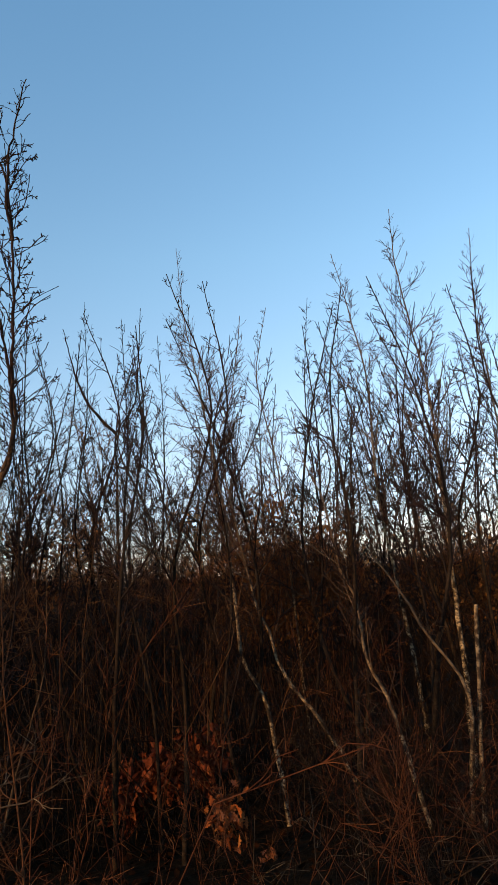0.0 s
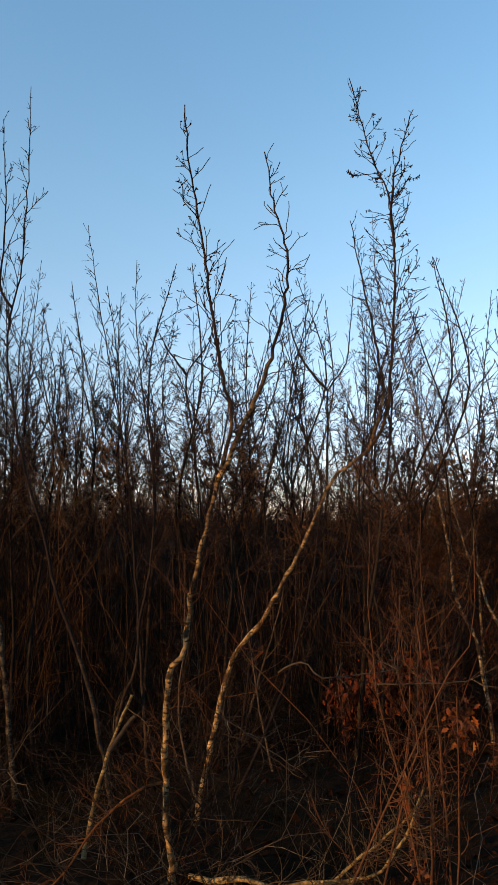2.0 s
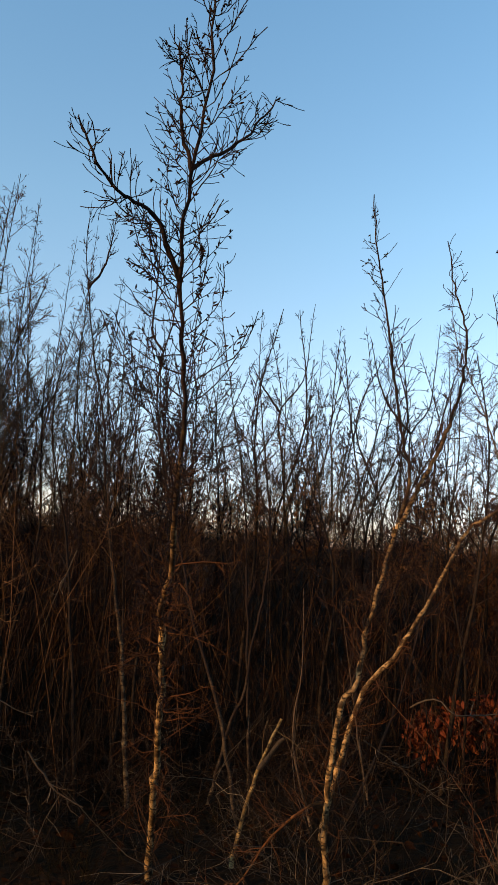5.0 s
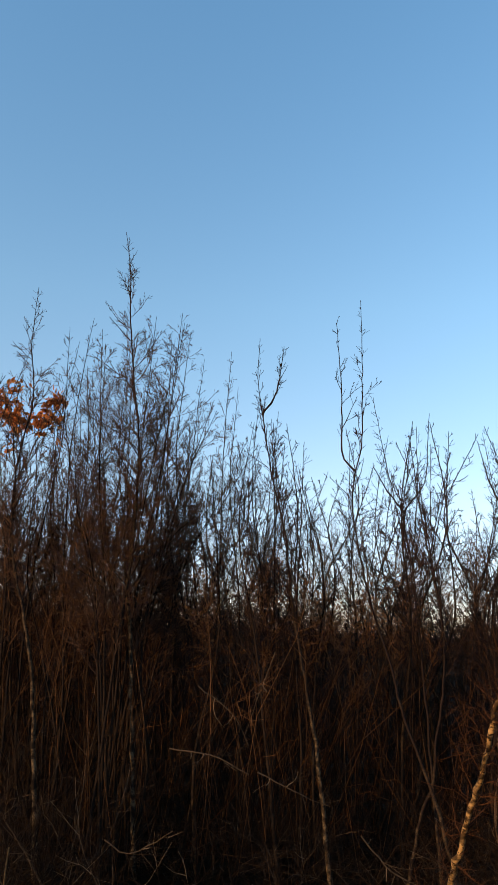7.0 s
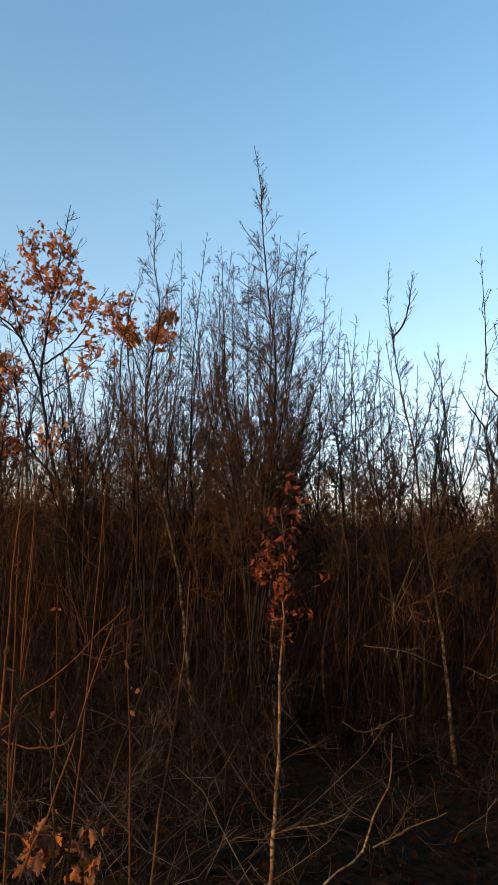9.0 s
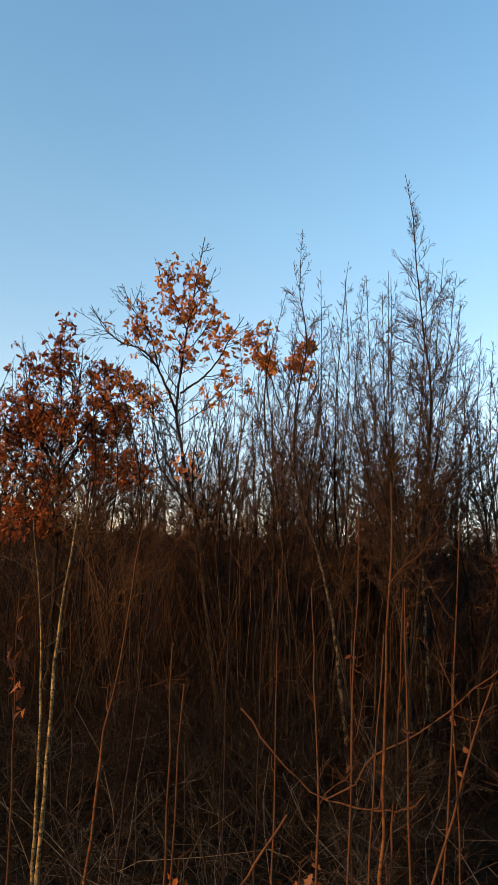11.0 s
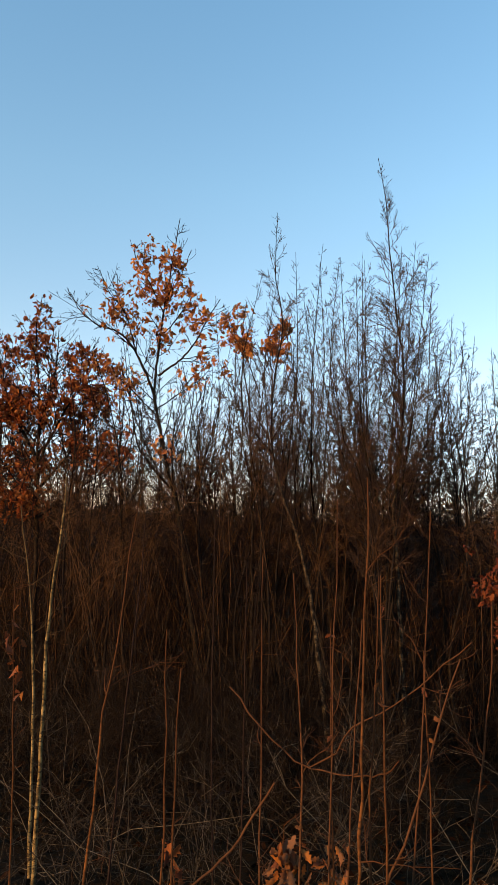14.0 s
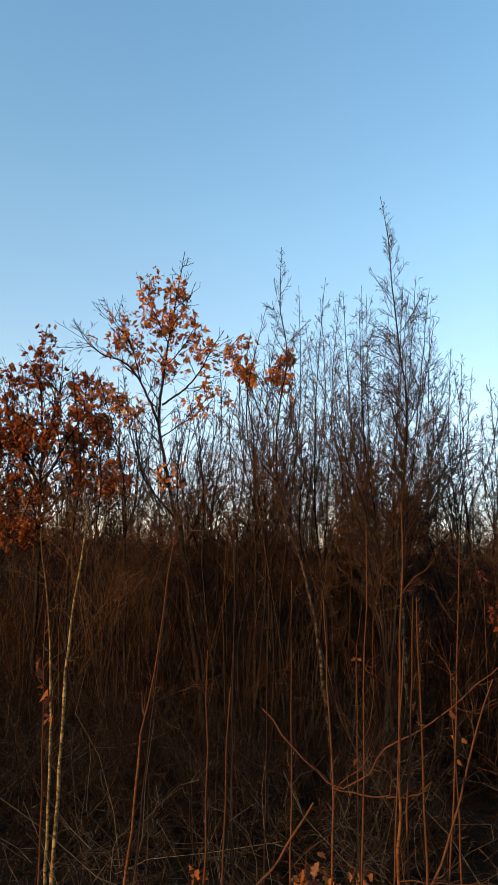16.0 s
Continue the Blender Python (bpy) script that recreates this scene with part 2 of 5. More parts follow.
def offshoots(rng, pts, rad, n, lo, hi, ang, spread=8.0, even=False):
    """n places on the given shoots, with a direction that leaves at about ang degrees: place, direction, fraction, radius, length."""
    ln = lengths(pts)
    idx = rng.choice(len(pts), n, p=ln / ln.sum())
    f = lo + (hi - lo) * ((np.arange(n) + rng.random(n)) / n if even else rng.random(n))
    g = np.minimum(f * (pts.shape[1] - 1), pts.shape[1] - 1.001)
    i = g.astype(int)
    a = (g - i)[:, None]
    p = pts[idx, i] * (1 - a) + pts[idx, i + 1] * a
    t = pts[idx, i + 1] - pts[idx, i]
    t /= np.linalg.norm(t, axis=1, keepdims=True) + 1e-9
    r = rad[idx, i] * (1 - a[:, 0]) + rad[idx, i + 1] * a[:, 0]
    q = rng.normal(0, 1, (n, 3))
    q -= (q * t).sum(axis=1, keepdims=True) * t
    q /= np.linalg.norm(q, axis=1, keepdims=True) + 1e-9
    th = np.radians(ang + rng.normal(0, spread, n))[:, None]
    return p, t * np.cos(th) + q * np.sin(th), f, r, ln[idx]


def taper(r0, r1, k, power=1.0):
    s = np.linspace(0, 1, k)[None] ** power
    return np.asarray(r0)[:, None] * (1 - s) + np.asarray(r1)[:, None] * s


def leaf_mesh(name, rng, pos, way, size, stations=5):
    """Oak leaves with rounded lobes, folded along the midrib and curled."""
    n = len(pos)
    s = np.linspace(0, 1, stations)
    w = 0.30 * np.sin(np.pi * np.clip(s, 0.03, 0.965) ** 0.85)
    if stations > 6:
        w = w * np.where(np.arange(stations) % 2 == 1, 1.12, 0.58)
    way = way / (np.linalg.norm(way, axis=1, keepdims=True) + 1e-9)
    side = np.cross(way, rng.normal(0, 1, (n, 3)))
    side /= np.linalg.norm(side, axis=1, keepdims=True) + 1e-9
    nor = np.cross(way, side)
    curl, fold = rng.uniform(-0.5, 0.5, n), rng.uniform(0.1, 0.7, n)
    sweep = np.array([0.05, 0.0, 0.05])
    v = np.empty((n, stations, 3, 3))
    for j, sg in enumerate((-1, 0, 1)):
        along = way[:, None] * (s + sweep[j] * np.sin(np.pi * s))[None, :, None]
        across = side[:, None] * (sg * w)[None, :, None]
        lift = nor[:, None] * ((curl[:, None] * s[None] ** 2) + fold[:, None] * abs(sg) * w[None])[:, :, None]
        v[:, :, j] = pos[:, None] + (along + across + lift) * np.asarray(size)[:, None, None]
    idx = np.arange(n * stations * 3).reshape(n, stations, 3)
    f = np.concatenate([np.stack([idx[:, :-1, j], idx[:, :-1, j + 1], idx[:, 1:, j + 1], idx[:, 1:, j]], axis=-1).reshape(-1, 4) for j in (0, 1)])
    return quad_mesh(name, v.reshape(-1, 3), f)


def rosettes(rng, pool, n, scatter):
    """n leaves in loose rosettes of about six round places of the pool: place, direction."""
    m = max(1, n // 6)
    hub = pool[rng.integers(0, len(pool), m)] + rng.normal(0, scatter, (m, 3))
    i = rng.integers(0, m, n)
    lean = rng.normal(0, 0.7, (m, 3)) + np.array([0, 0, -0.45])
    return hub[i] + rng.normal(0, 0.028, (n, 3)), lean[i] + rng.normal(0, 0.5, (n, 3))


# ---- ground ----
def off_path(x, y):
    """Distance from the footpath, on the side of the thicket."""
    return (x - 0.11) * -0.46 + (y - 0.65) * 0.89


def smooth(a, b, v):
    s = np.clip((v - a) / (b - a), 0, 1)
    return s * s * (3 - 2 * s)


def ground_z(x, y):
    d = off_path(x, y)
    z = 0.5 - 0.95 * smooth(0.6, 3.4, d) - 0.5 * smooth(4.5, 9, d) + 2.5 * smooth(17, 46, d) + 0.5 * np.sin(x * 0.11 + 1.0) * smooth(20, 50, d)
    return z + 0.06 * np.sin(x * 1.3 + y * 0.7) * np.sin(y * 0.9 - x * 0.4) * smooth(0.8, 3, d)


g = np.linspace(-1, 1, 181)
warp = 26 * g + 1800 * g ** 7
GX, GY = np.meshgrid(warp - 5, warp + 4)
GI = np.arange(GX.size).reshape(GX.shape)
verts = np.stack([GX, GY, ground_z(GX, GY)], axis=-1).reshape(-1, 3)
quads = np.stack([GI[:-1, :-1], GI[:-1, 1:], GI[1:, 1:], GI[1:, :-1]], axis=-1).reshape(-1, 4)
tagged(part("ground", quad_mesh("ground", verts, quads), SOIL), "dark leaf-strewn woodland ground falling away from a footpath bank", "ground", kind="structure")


def in_view(rng, n, y0, y1, left=0.58, right=0.46):
    """Places scattered over the wood, wider the farther off."""
    y = y0 + (y1 - y0) * rng.random(n) ** 0.8
    x0, x1 = -9.5 - (y + 4.5) * left, 1.0 + (y + 1) * right
    x = x0 + (x1 - x0) * rng.random(n)
    return x, y


# ---- undergrowth ----
def thicket(name, label, category, seed, x, y, h0, h1, lean, n_twig, material, r0=0.006, twig=0.35, crook=0.13, low=0.15, tips=0, ang=62):
    """Many bare stems with side twigs; tips: how many finer twigs stand on each of those."""
    rng = np.random.default_rng(seed)
    n = len(x)
    p = np.stack([x, y, ground_z(x, y) - 0.05], axis=1)
    d = np.stack([rng.normal(0, lean, n), rng.normal(0, lean, n), np.ones(n)], axis=1)
    d /= np.linalg.norm(d, axis=1, keepdims=True)
    h = rng.uniform(h0, h1, n) * rng.uniform(0.6, 1.0, n)
    stems = sprout(rng, p, d, h, 5, 0.05, crook)
    rad = taper(r0 * rng.uniform(0.6, 1.5, n), np.full(n, 0.0018), 5)
    q, e, f, r, ln = offshoots(rng, stems, rad, n * n_twig, low, 0.98, ang, 22)
    tw = sprout(rng, q, e, twig * rng.uniform(0.4, 1.4, len(q)), 4 if r0 < 0.008 else 3, 0.08, 0.3)
    tr_ = taper(np.full(len(q), 0.5 * r0), np.full(len(q), 0.22 * r0), tw.shape[1])
    sets = [(stems, rad, 3), (tw, tr_, 3)]
    if tips:
        q, e, f, r, ln = offshoots(rng, tw, tr_, len(tw) * tips, 0.15, 0.95, 44, 14)
        sets.append((sprout(rng, q, e, 0.36 * twig * rng.uniform(0.4, 1.3, len(q)), 2, 0.0, 0.1), taper(np.full(len(q), 0.3 * r0), np.full(len(q), 0.16 * r0), 2), 3))
    return tagged(part(name, tube_mesh(name, sets), material), label, category, kind="stuff")


def hollow(x, y):
    """The open, dark hollow between the golden trees and the leaning birches."""
    return ((x + 1.0) / 1.9) ** 2 + ((y - 6.6) / 2.6) ** 2 < 1


def gloom(x, y):
    """A bare, shaded stretch between the golden trees and the saplings, with few shoots."""
    return (x > -7.6) & (x < -3.2) & (y < 6.5) & (np.sin(x * 91.7 + y * 57.3) < 0.9)


rng = np.random.default_rng(5)
x, y = in_view(rng, 2100, 2.6, 9.5)
keep = (off_path(x, y) > 3.7) & ~hollow(x, y) & ~gloom(x, y)
thicket("undergrowth", "tangled brown undergrowth of bare stems between the trees", "undergrowth", 6, x[keep], y[keep], 0.6, 2.2, 0.95, 6, BRUSH, 0.0062, 0.5, 0.4, tips=2, ang=50)
x, y = in_view(rng, 3000, 7.0, 22.0)
keep = ~((x > -7.2) & (x < -3.6) & (y < 9.5) & (np.sin(x * 71.7 + y * 37.3) < 0.3))
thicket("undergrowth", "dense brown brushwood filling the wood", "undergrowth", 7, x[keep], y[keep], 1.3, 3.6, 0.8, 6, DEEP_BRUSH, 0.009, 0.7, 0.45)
x, y = in_view(rng, 1900, 20.0, 40.0, 0.5, 0.45)
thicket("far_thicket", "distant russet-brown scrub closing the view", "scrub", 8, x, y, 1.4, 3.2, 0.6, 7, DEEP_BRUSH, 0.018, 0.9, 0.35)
x, y = in_view(rng, 2000, 38.0, 56.0, 0.5, 0.45)
lump = 0.5 + 0.5 * np.sin(x * 0.55) * np.sin(x * 0.23 + 1.3)
keep = rng.random(len(x)) < 0.35 + 0.65 * lump
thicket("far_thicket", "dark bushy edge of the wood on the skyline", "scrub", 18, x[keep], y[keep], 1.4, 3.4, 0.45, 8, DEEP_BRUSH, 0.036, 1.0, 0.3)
# unseen wood added beside the path ahead; its height sets how much sun passes
x, y = rng.uniform(-48, -15, 2200), rng.uniform(-22, 26, 2200)
keep = (off_path(x, y) > 4.6) & (x < -9.5 - (y + 4.5) * 0.55)
thicket("far_thicket", "unseen bare brown scrub added along the path ahead", "scrub", 9, x[keep], y[keep], 1.2, 2.7, 0.2, 5, BRUSH, 0.018, 0.9)
# unseen wood added across the path, to break up the low sun
x, y = rng.uniform(-24, 16, 2100), rng.uniform(-24, 6, 2100)
keep = (off_path(x, y) < -2.6) & (off_path(x, y) > -9)
thicket("far_thicket", "unseen tall bare scrub added across the footpath to cast shade", "scrub", 11, x[keep], y[keep], 3.4, 6.3, 0.12, 6, BRUSH, 0.04, 1.3)
# russet twigs that reach to eye height
x, y = in_view(rng, 460, 6.4, 12.5)
keep = (off_path(x, y) > 4.6) & ~hollow(x, y) & ((x < -3) | (y > 9))
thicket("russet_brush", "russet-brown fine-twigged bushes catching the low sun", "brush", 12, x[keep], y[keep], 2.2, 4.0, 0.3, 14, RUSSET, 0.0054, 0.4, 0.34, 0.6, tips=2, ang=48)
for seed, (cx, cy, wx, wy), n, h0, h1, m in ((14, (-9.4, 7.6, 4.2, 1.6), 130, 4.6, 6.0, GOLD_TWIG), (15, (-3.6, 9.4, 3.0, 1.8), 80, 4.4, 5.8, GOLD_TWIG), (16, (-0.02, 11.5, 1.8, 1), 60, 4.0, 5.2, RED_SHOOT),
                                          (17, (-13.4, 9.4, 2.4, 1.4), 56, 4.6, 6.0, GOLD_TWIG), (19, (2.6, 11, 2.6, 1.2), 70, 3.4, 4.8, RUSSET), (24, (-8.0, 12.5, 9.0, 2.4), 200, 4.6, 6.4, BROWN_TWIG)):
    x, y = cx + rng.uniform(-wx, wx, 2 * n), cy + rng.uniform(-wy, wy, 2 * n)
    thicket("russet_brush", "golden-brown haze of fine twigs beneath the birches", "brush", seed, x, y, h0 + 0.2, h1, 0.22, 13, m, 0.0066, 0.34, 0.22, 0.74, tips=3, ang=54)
# low tangle in the shade of the saplings
x, y = rng.uniform(-12.6, -7.4, 150), rng.uniform(3.2, 6.2, 150)
thicket("undergrowth", "grey-brown tangle of shaded twigs behind the saplings", "undergrowth", 25, x, y, 1.6, 3.0, 0.5, 9, BRUSH, 0.0062, 0.45, 0.35, 0.25, tips=3, ang=48)
# reddish shrub beside the fallen limb
x, y = -1.2 + rng.normal(0, 0.3, 16), 4.4 + rng.normal(0, 0.4, 16)
thicket("red_shoots", "reddish-brown shrub of fine bare shoots beside a fallen limb", "undergrowth", 26, x, y, 1.4, 3.6, 0.16, 11, RED_SHOOT, 0.0054, 0.3, 0.26, 0.2, tips=3, ang=42)
# reddish shoots at the foot of the leaning birches
cx, cy, wx, wy = (1.29, 6.4, 1.3, 1)
x, y = cx + rng.normal(0, 0.75 * wx, 90), cy + rng.normal(0, 0.75 * wy, 90)
thicket("red_shoots", "thin reddish shoots crowded at the foot of leaning birches", "undergrowth", 13, x, y, 0.9, 2.6, 0.45, 7, RED_SHOOT, 0.0046, 0.34, 0.28, tips=2, ang=44)
# wiry shoots in front
x, y = in_view(rng, 680, -1.2, 6.0, 0.5, 0.5)
keep = (off_path(x, y) > 3.2) & (off_path(x, y) < 6.5) & ~gloom(x, y) & ~hollow(x, y)
thicket("wiry_shoots", "thin tan wiry shoots crossing each other in front of the wood", "undergrowth", 10, x[keep], y[keep], 0.6, 2.2, 0.8, 5, PALE, 0.0034, 0.35, 0.32, tips=3, ang=46)


# slanting dead twigs caught among the saplings
x, y = in_view(rng, 300, -1.0, 5.5, 0.5, 0.5)
keep = (off_path(x, y) > 3.3) & ~hollow(x, y) & ~gloom(x, y)
thicket("slanting_twigs", "slanting crooked dead twigs tangled among the saplings", "undergrowth", 20, x[keep], y[keep], 0.8, 2.8, 1.3, 6, PALE, 0.0046, 0.42, 0.28, tips=3, ang=46)


def scatter_leaves(name, label, seed, n):
    rng = np.random.default_rng(seed)
    x, y = in_view(rng, n, -1.5, 9.0, 0.5, 0.5)
    keep = off_path(x, y) > 2.6
    x, y = x[keep], y[keep]
    way = np.stack([rng.normal(0, 1, len(x)), rng.normal(0, 1, len(x)), rng.normal(0, 0.25, len(x))], axis=1)
    pos = np.stack([x, y, ground_z(x, y) + rng.uniform(0.0, 0.05, len(x))], axis=1)
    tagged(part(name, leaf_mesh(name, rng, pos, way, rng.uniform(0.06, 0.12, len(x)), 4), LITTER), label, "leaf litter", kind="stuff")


def grass(name, label, seed, n):
    rng = np.random.default_rng(seed)
    cx, cy = in_view(rng, n // 14, -1.5, 7.5, 0.5, 0.5)
    keep = off_path(cx, cy) > 2.5
    x = np.repeat(cx[keep], 14) + rng.normal(0, 0.07, keep.sum() * 14)
    y = np.repeat(cy[keep], 14) + rng.normal(0, 0.07, keep.sum() * 14)
    p = np.stack([x, y, ground_z(x, y) - 0.02], axis=1)
    d = np.stack([rng.normal(0, 0.5, len(x)), rng.normal(0, 0.5, len(x)), np.ones(len(x))], axis=1)
    d /= np.linalg.norm(d, axis=1, keepdims=True)
    bl = sprout(rng, p, d, rng.uniform(0.12, 0.45, len(x)), 4, -0.25, 0.15)
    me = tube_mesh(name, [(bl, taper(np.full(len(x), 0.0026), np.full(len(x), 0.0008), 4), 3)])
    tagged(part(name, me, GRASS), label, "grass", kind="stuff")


scatter_leaves("leaf_litter", "fallen brown leaves covering the ground", 21, 4500)
grass("dead_grass", "tufts of withered grass at the foot of the trees", 22, 9000)


# ---- trees ----
def tree(name, label, category, seed, stems, bark_mat, limbs=24, lo=0.35, reach=0.9, ang=38, up=0.16, twigs=15, sprays=2, spray=0.10,
         fine=0.0034, group="", leaves=None, leaf_mat=None, leaf=0.11, where=None, big=7, twig_name="crown", seg=7, ends=2, thick=1.0, cones=0, shoots=0, spire=True, twig_mat=None, scatter=0.05, wig=0.11):
    """A bare tree. stems: (control points, radius at the foot, radius at the tip); the first is the trunk, others fork from it."""
    rng = np.random.default_rng(seed)
    fine *= 1.4
    base = np.array(stems[0][0][0])
    root = thing(name, base, label, category, group)
    crown, tips = [], []
    for j, (ctrl, r0, r1) in enumerate(stems):
        k = max(18, 5 * len(ctrl))
        line = curve_through(np.array(ctrl) - base, k)[None]
        line[0, 1:-1] += rng.normal(0, 0.16, (k - 2, 3)) * np.linspace(r0, r1, k)[1:-1, None] + rng.normal(0, 0.0045, (k - 2, 3))
        rad = taper([r0], [r1], k, 0.8)
        rad[0] *= 1 + np.abs(rng.normal(0, 0.10, k)) - 0.05
        part("trunk" if j == 0 else "stem", tube_mesh("trunk", [(line, rad, 9)]), bark_mat, root)
        total = lengths(line)[0]
        n = max(4, int(limbs * (1 if j == 0 else 0.55 * total / lengths((np.array(stems[0][0]) - base)[None])[0] + 0.2)))
        first = lo if j == 0 else 0.12
        p, d, f, r, _ = offshoots(rng, line, rad, n, first, 0.985, ang, 9, True)
        u = (f - first) / (1 - first)
        prof = 1.0 * (1 - u) ** 0.85 * (0.45 + 0.55 * np.minimum(1, u / 0.22)) * np.minimum(1, (1 - u) / 0.26) ** 0.6 if spire else np.sin(np.pi * (0.22 + 0.78 * u)) ** 0.8
        ln = reach * (1 if j == 0 else min(1, total / 2.4)) * (0.07 + 0.93 * prof) * rng.uniform(0.55, 1.1, n)
        lim = sprout(rng, p, d, ln, seg, 0.55 * up, wig)
        lr = taper(np.minimum(0.6 * r, thick * (0.003 + 0.0075 * ln)), np.full(n, fine * 0.6), seg)
        order = np.argsort(-ln)
        for i in order[:big]:
            part("limb", tube_mesh("limb", [(lim[i:i + 1], lr[i:i + 1], 6)]), bark_mat, root)
        rest = order[big:]
        crown.append((lim[rest], lr[rest], 4))
        # side shoots spaced along the limbs and along the leader, then short twigs along those
        m = max(6, int(ln.sum() / 0.098 * twigs / 12))
        p, d, f, r, l2 = offshoots(rng, lim, lr, m, 0.12, 0.94, 37, 9)
        tl = np.clip(0.07 + 0.46 * l2 * (1 - f), 0.05, 0.6) * rng.uniform(0.5, 1.15, m)
        top, td, tf, tq, _ = offshoots(rng, line, rad, max(3, int(total * 4)), max(first, 0.5), 0.985, 40, 8, True)
        tw = sprout(rng, np.concatenate([p, top]), np.concatenate([d, td]), np.concatenate([tl, rng.uniform(0.04, 0.16, len(top))]), 5, 0.30 * up, wig)
        tr_ = taper(np.minimum(0.75 * np.concatenate([r, tq]), fine * 1.25), np.full(len(tw), fine * 0.55), 5)
        crown.append((tw, tr_, 3))
        tips.append(tw[:, 2:].reshape(-1, 3))
        if sprays:
            m = max(6, int(lengths(tw).sum() / 0.075 * sprays / 2))
            p, d, f, r, l3 = offshoots(rng, tw, tr_, m, 0.10, 0.93, 40, 10)
            sp = sprout(rng, p, d, spray * (1.15 - 0.7 * f) * np.minimum(1, 0.2 + l3 / 0.3) * rng.uniform(0.35, 1.25, m), ends, 0.05, 0.12)
            crown.append((sp, taper(np.full(m, fine * 0.75), np.full(m, fine * 0.45), ends), 3))
            tips.append(sp[:, 1:].reshape(-1, 3))
    twigwork = part(twig_name, tube_mesh("crown", crown), twig_mat or TWIG, root, "fine dark leafless twigs", "stuff")
    if cones:
        p, d, f, r, ln = offshoots(rng, *crown[1][:2], cones, 0.2, 1.0, 70, 25)
        cl = sprout(rng, p, d, rng.uniform(0.012, 0.024, cones), 3, -0.2, 0.1)
        part("cone_spray", tube_mesh("cone_spray", [(cl, np.tile([0.002, 0.0044, 0.002], (cones, 1)), 5)]), TWIG, twigwork, "small dark cones and buds on the twigs", "stuff")
    if shoots:
        line = curve_through(np.array(stems[0][0]) - base, 40)[None]
        p, d, f, r, ln = offshoots(rng, line, taper([0.03], [0.02], 40), shoots, 0.03, 0.52, 62, 14)
        sh = sprout(rng, p, d, 0.06 + 0.45 * rng.random(shoots) ** 2, 6, 0.08, 0.22)
        sr = taper(np.full(shoots, 0.0042), np.full(shoots, 0.0016), 6)
        p, d, f, r, ln = offshoots(rng, sh, sr, shoots * 4, 0.2, 1.0, 45, 14)
        s2 = sprout(rng, p, d, rng.uniform(0.05, 0.22, shoots * 4), 3, 0.05, 0.2)
        part("shoot_growth", tube_mesh("shoot_growth", [(sh, sr, 4), (s2, taper(np.full(len(p), 0.0018), np.full(len(p), 0.001), 3), 3)]), STEM_BARK, root, "thin orange shoots low on the trunk", "stuff")
    if leaves:
        t = np.concatenate(tips)
        if where is not None:
            t = t[where(t + base, rng)]
        t, way = rosettes(rng, t, leaves, scatter)
        part("foliage", leaf_mesh("foliage", rng, t, way, leaf * rng.uniform(0.6, 1.25, leaves), 7), leaf_mat, twigwork, "withered brown oak leaves still hanging", "stuff")
    return root


NEAR = "young trees at the edge of the wood"
# trees with a golden, lichened foot near the footpath
tree("alder_tree", "slender leafless tree with a golden lichened trunk, kinked low down", "tree", 11,
     [([(-2.78, 4.13, -0.6), (-2.79, 4.1, -0.34), (-2.83, 3.95, 0.33), (-2.76, 3.7, 1.05), (-2.66, 3.68, 1.21), (-2.63, 3.65, 1.52), (-2.55, 3.6, 1.88), (-2.46, 3.6, 2.24), (-2.37, 3.57, 2.63), (-2.43, 3.56, 2.95), (-2.5, 3.56, 3.31), (-2.55, 3.56, 3.67), (-2.59, 3.56, 3.9), (-2.68, 3.56, 4.42), (-2.71, 3.56, 4.77)], 0.027, 0.004), ([(-2.46, 3.6, 2.24), (-2.3, 3.55, 2.59), (-2.19, 3.53, 2.84), (-2.11, 3.51, 3.06), (-2.03, 3.51, 3.4), (-2.02, 3.51, 3.68), (-2.11, 3.51, 4.04), (-2.17, 3.51, 4.38)], 0.019, 0.003)],
     GOLD_BARK, limbs=62, lo=0.40, reach=0.36, ang=48, twigs=9, sprays=1.4, spray=0.06, thick=0.6, wig=0.2, fine=0.003, cones=200, shoots=46, spire=False, group=NEAR)
tree("alder_tree", "leaning leafless tree with a pale lichened trunk and budded twigs", "tree", 12,
     [([(-2.88, 5.32, -0.6), (-2.84, 5.3, -0.32), (-2.68, 5.2, 0.45), (-2.54, 5.1, 0.91), (-2.31, 5.05, 1.21), (-2.09, 5, 1.6), (-1.91, 5, 1.98), (-1.7, 4.9, 2.4), (-1.45, 4.8, 2.58), (-1.32, 4.7, 2.83), (-1.28, 4.6, 3.25), (-1.26, 4.56, 3.67), (-1.25, 4.54, 4.14), (-1.3, 4.54, 4.58), (-1.43, 4.54, 4.94), (-1.59, 4.54, 5.57)], 0.028, 0.003), ([(-1.45, 4.8, 2.58), (-1.33, 4.8, 3.03), (-1.38, 4.8, 3.43), (-1.47, 4.8, 3.89), (-1.58, 4.8, 4.49)], 0.015, 0.003), ([(-1.25, 4.54, 4.14), (-1.28, 4.5, 4.47), (-1.21, 4.45, 4.87), (-1.11, 4.4, 5.18)], 0.012, 0.003)],
     GOLD_BARK, limbs=84, lo=0.54, reach=0.38, ang=52, twigs=9, sprays=2, spray=0.055, thick=0.6, wig=0.2, fine=0.003, cones=700, shoots=30, spire=False, group=NEAR)
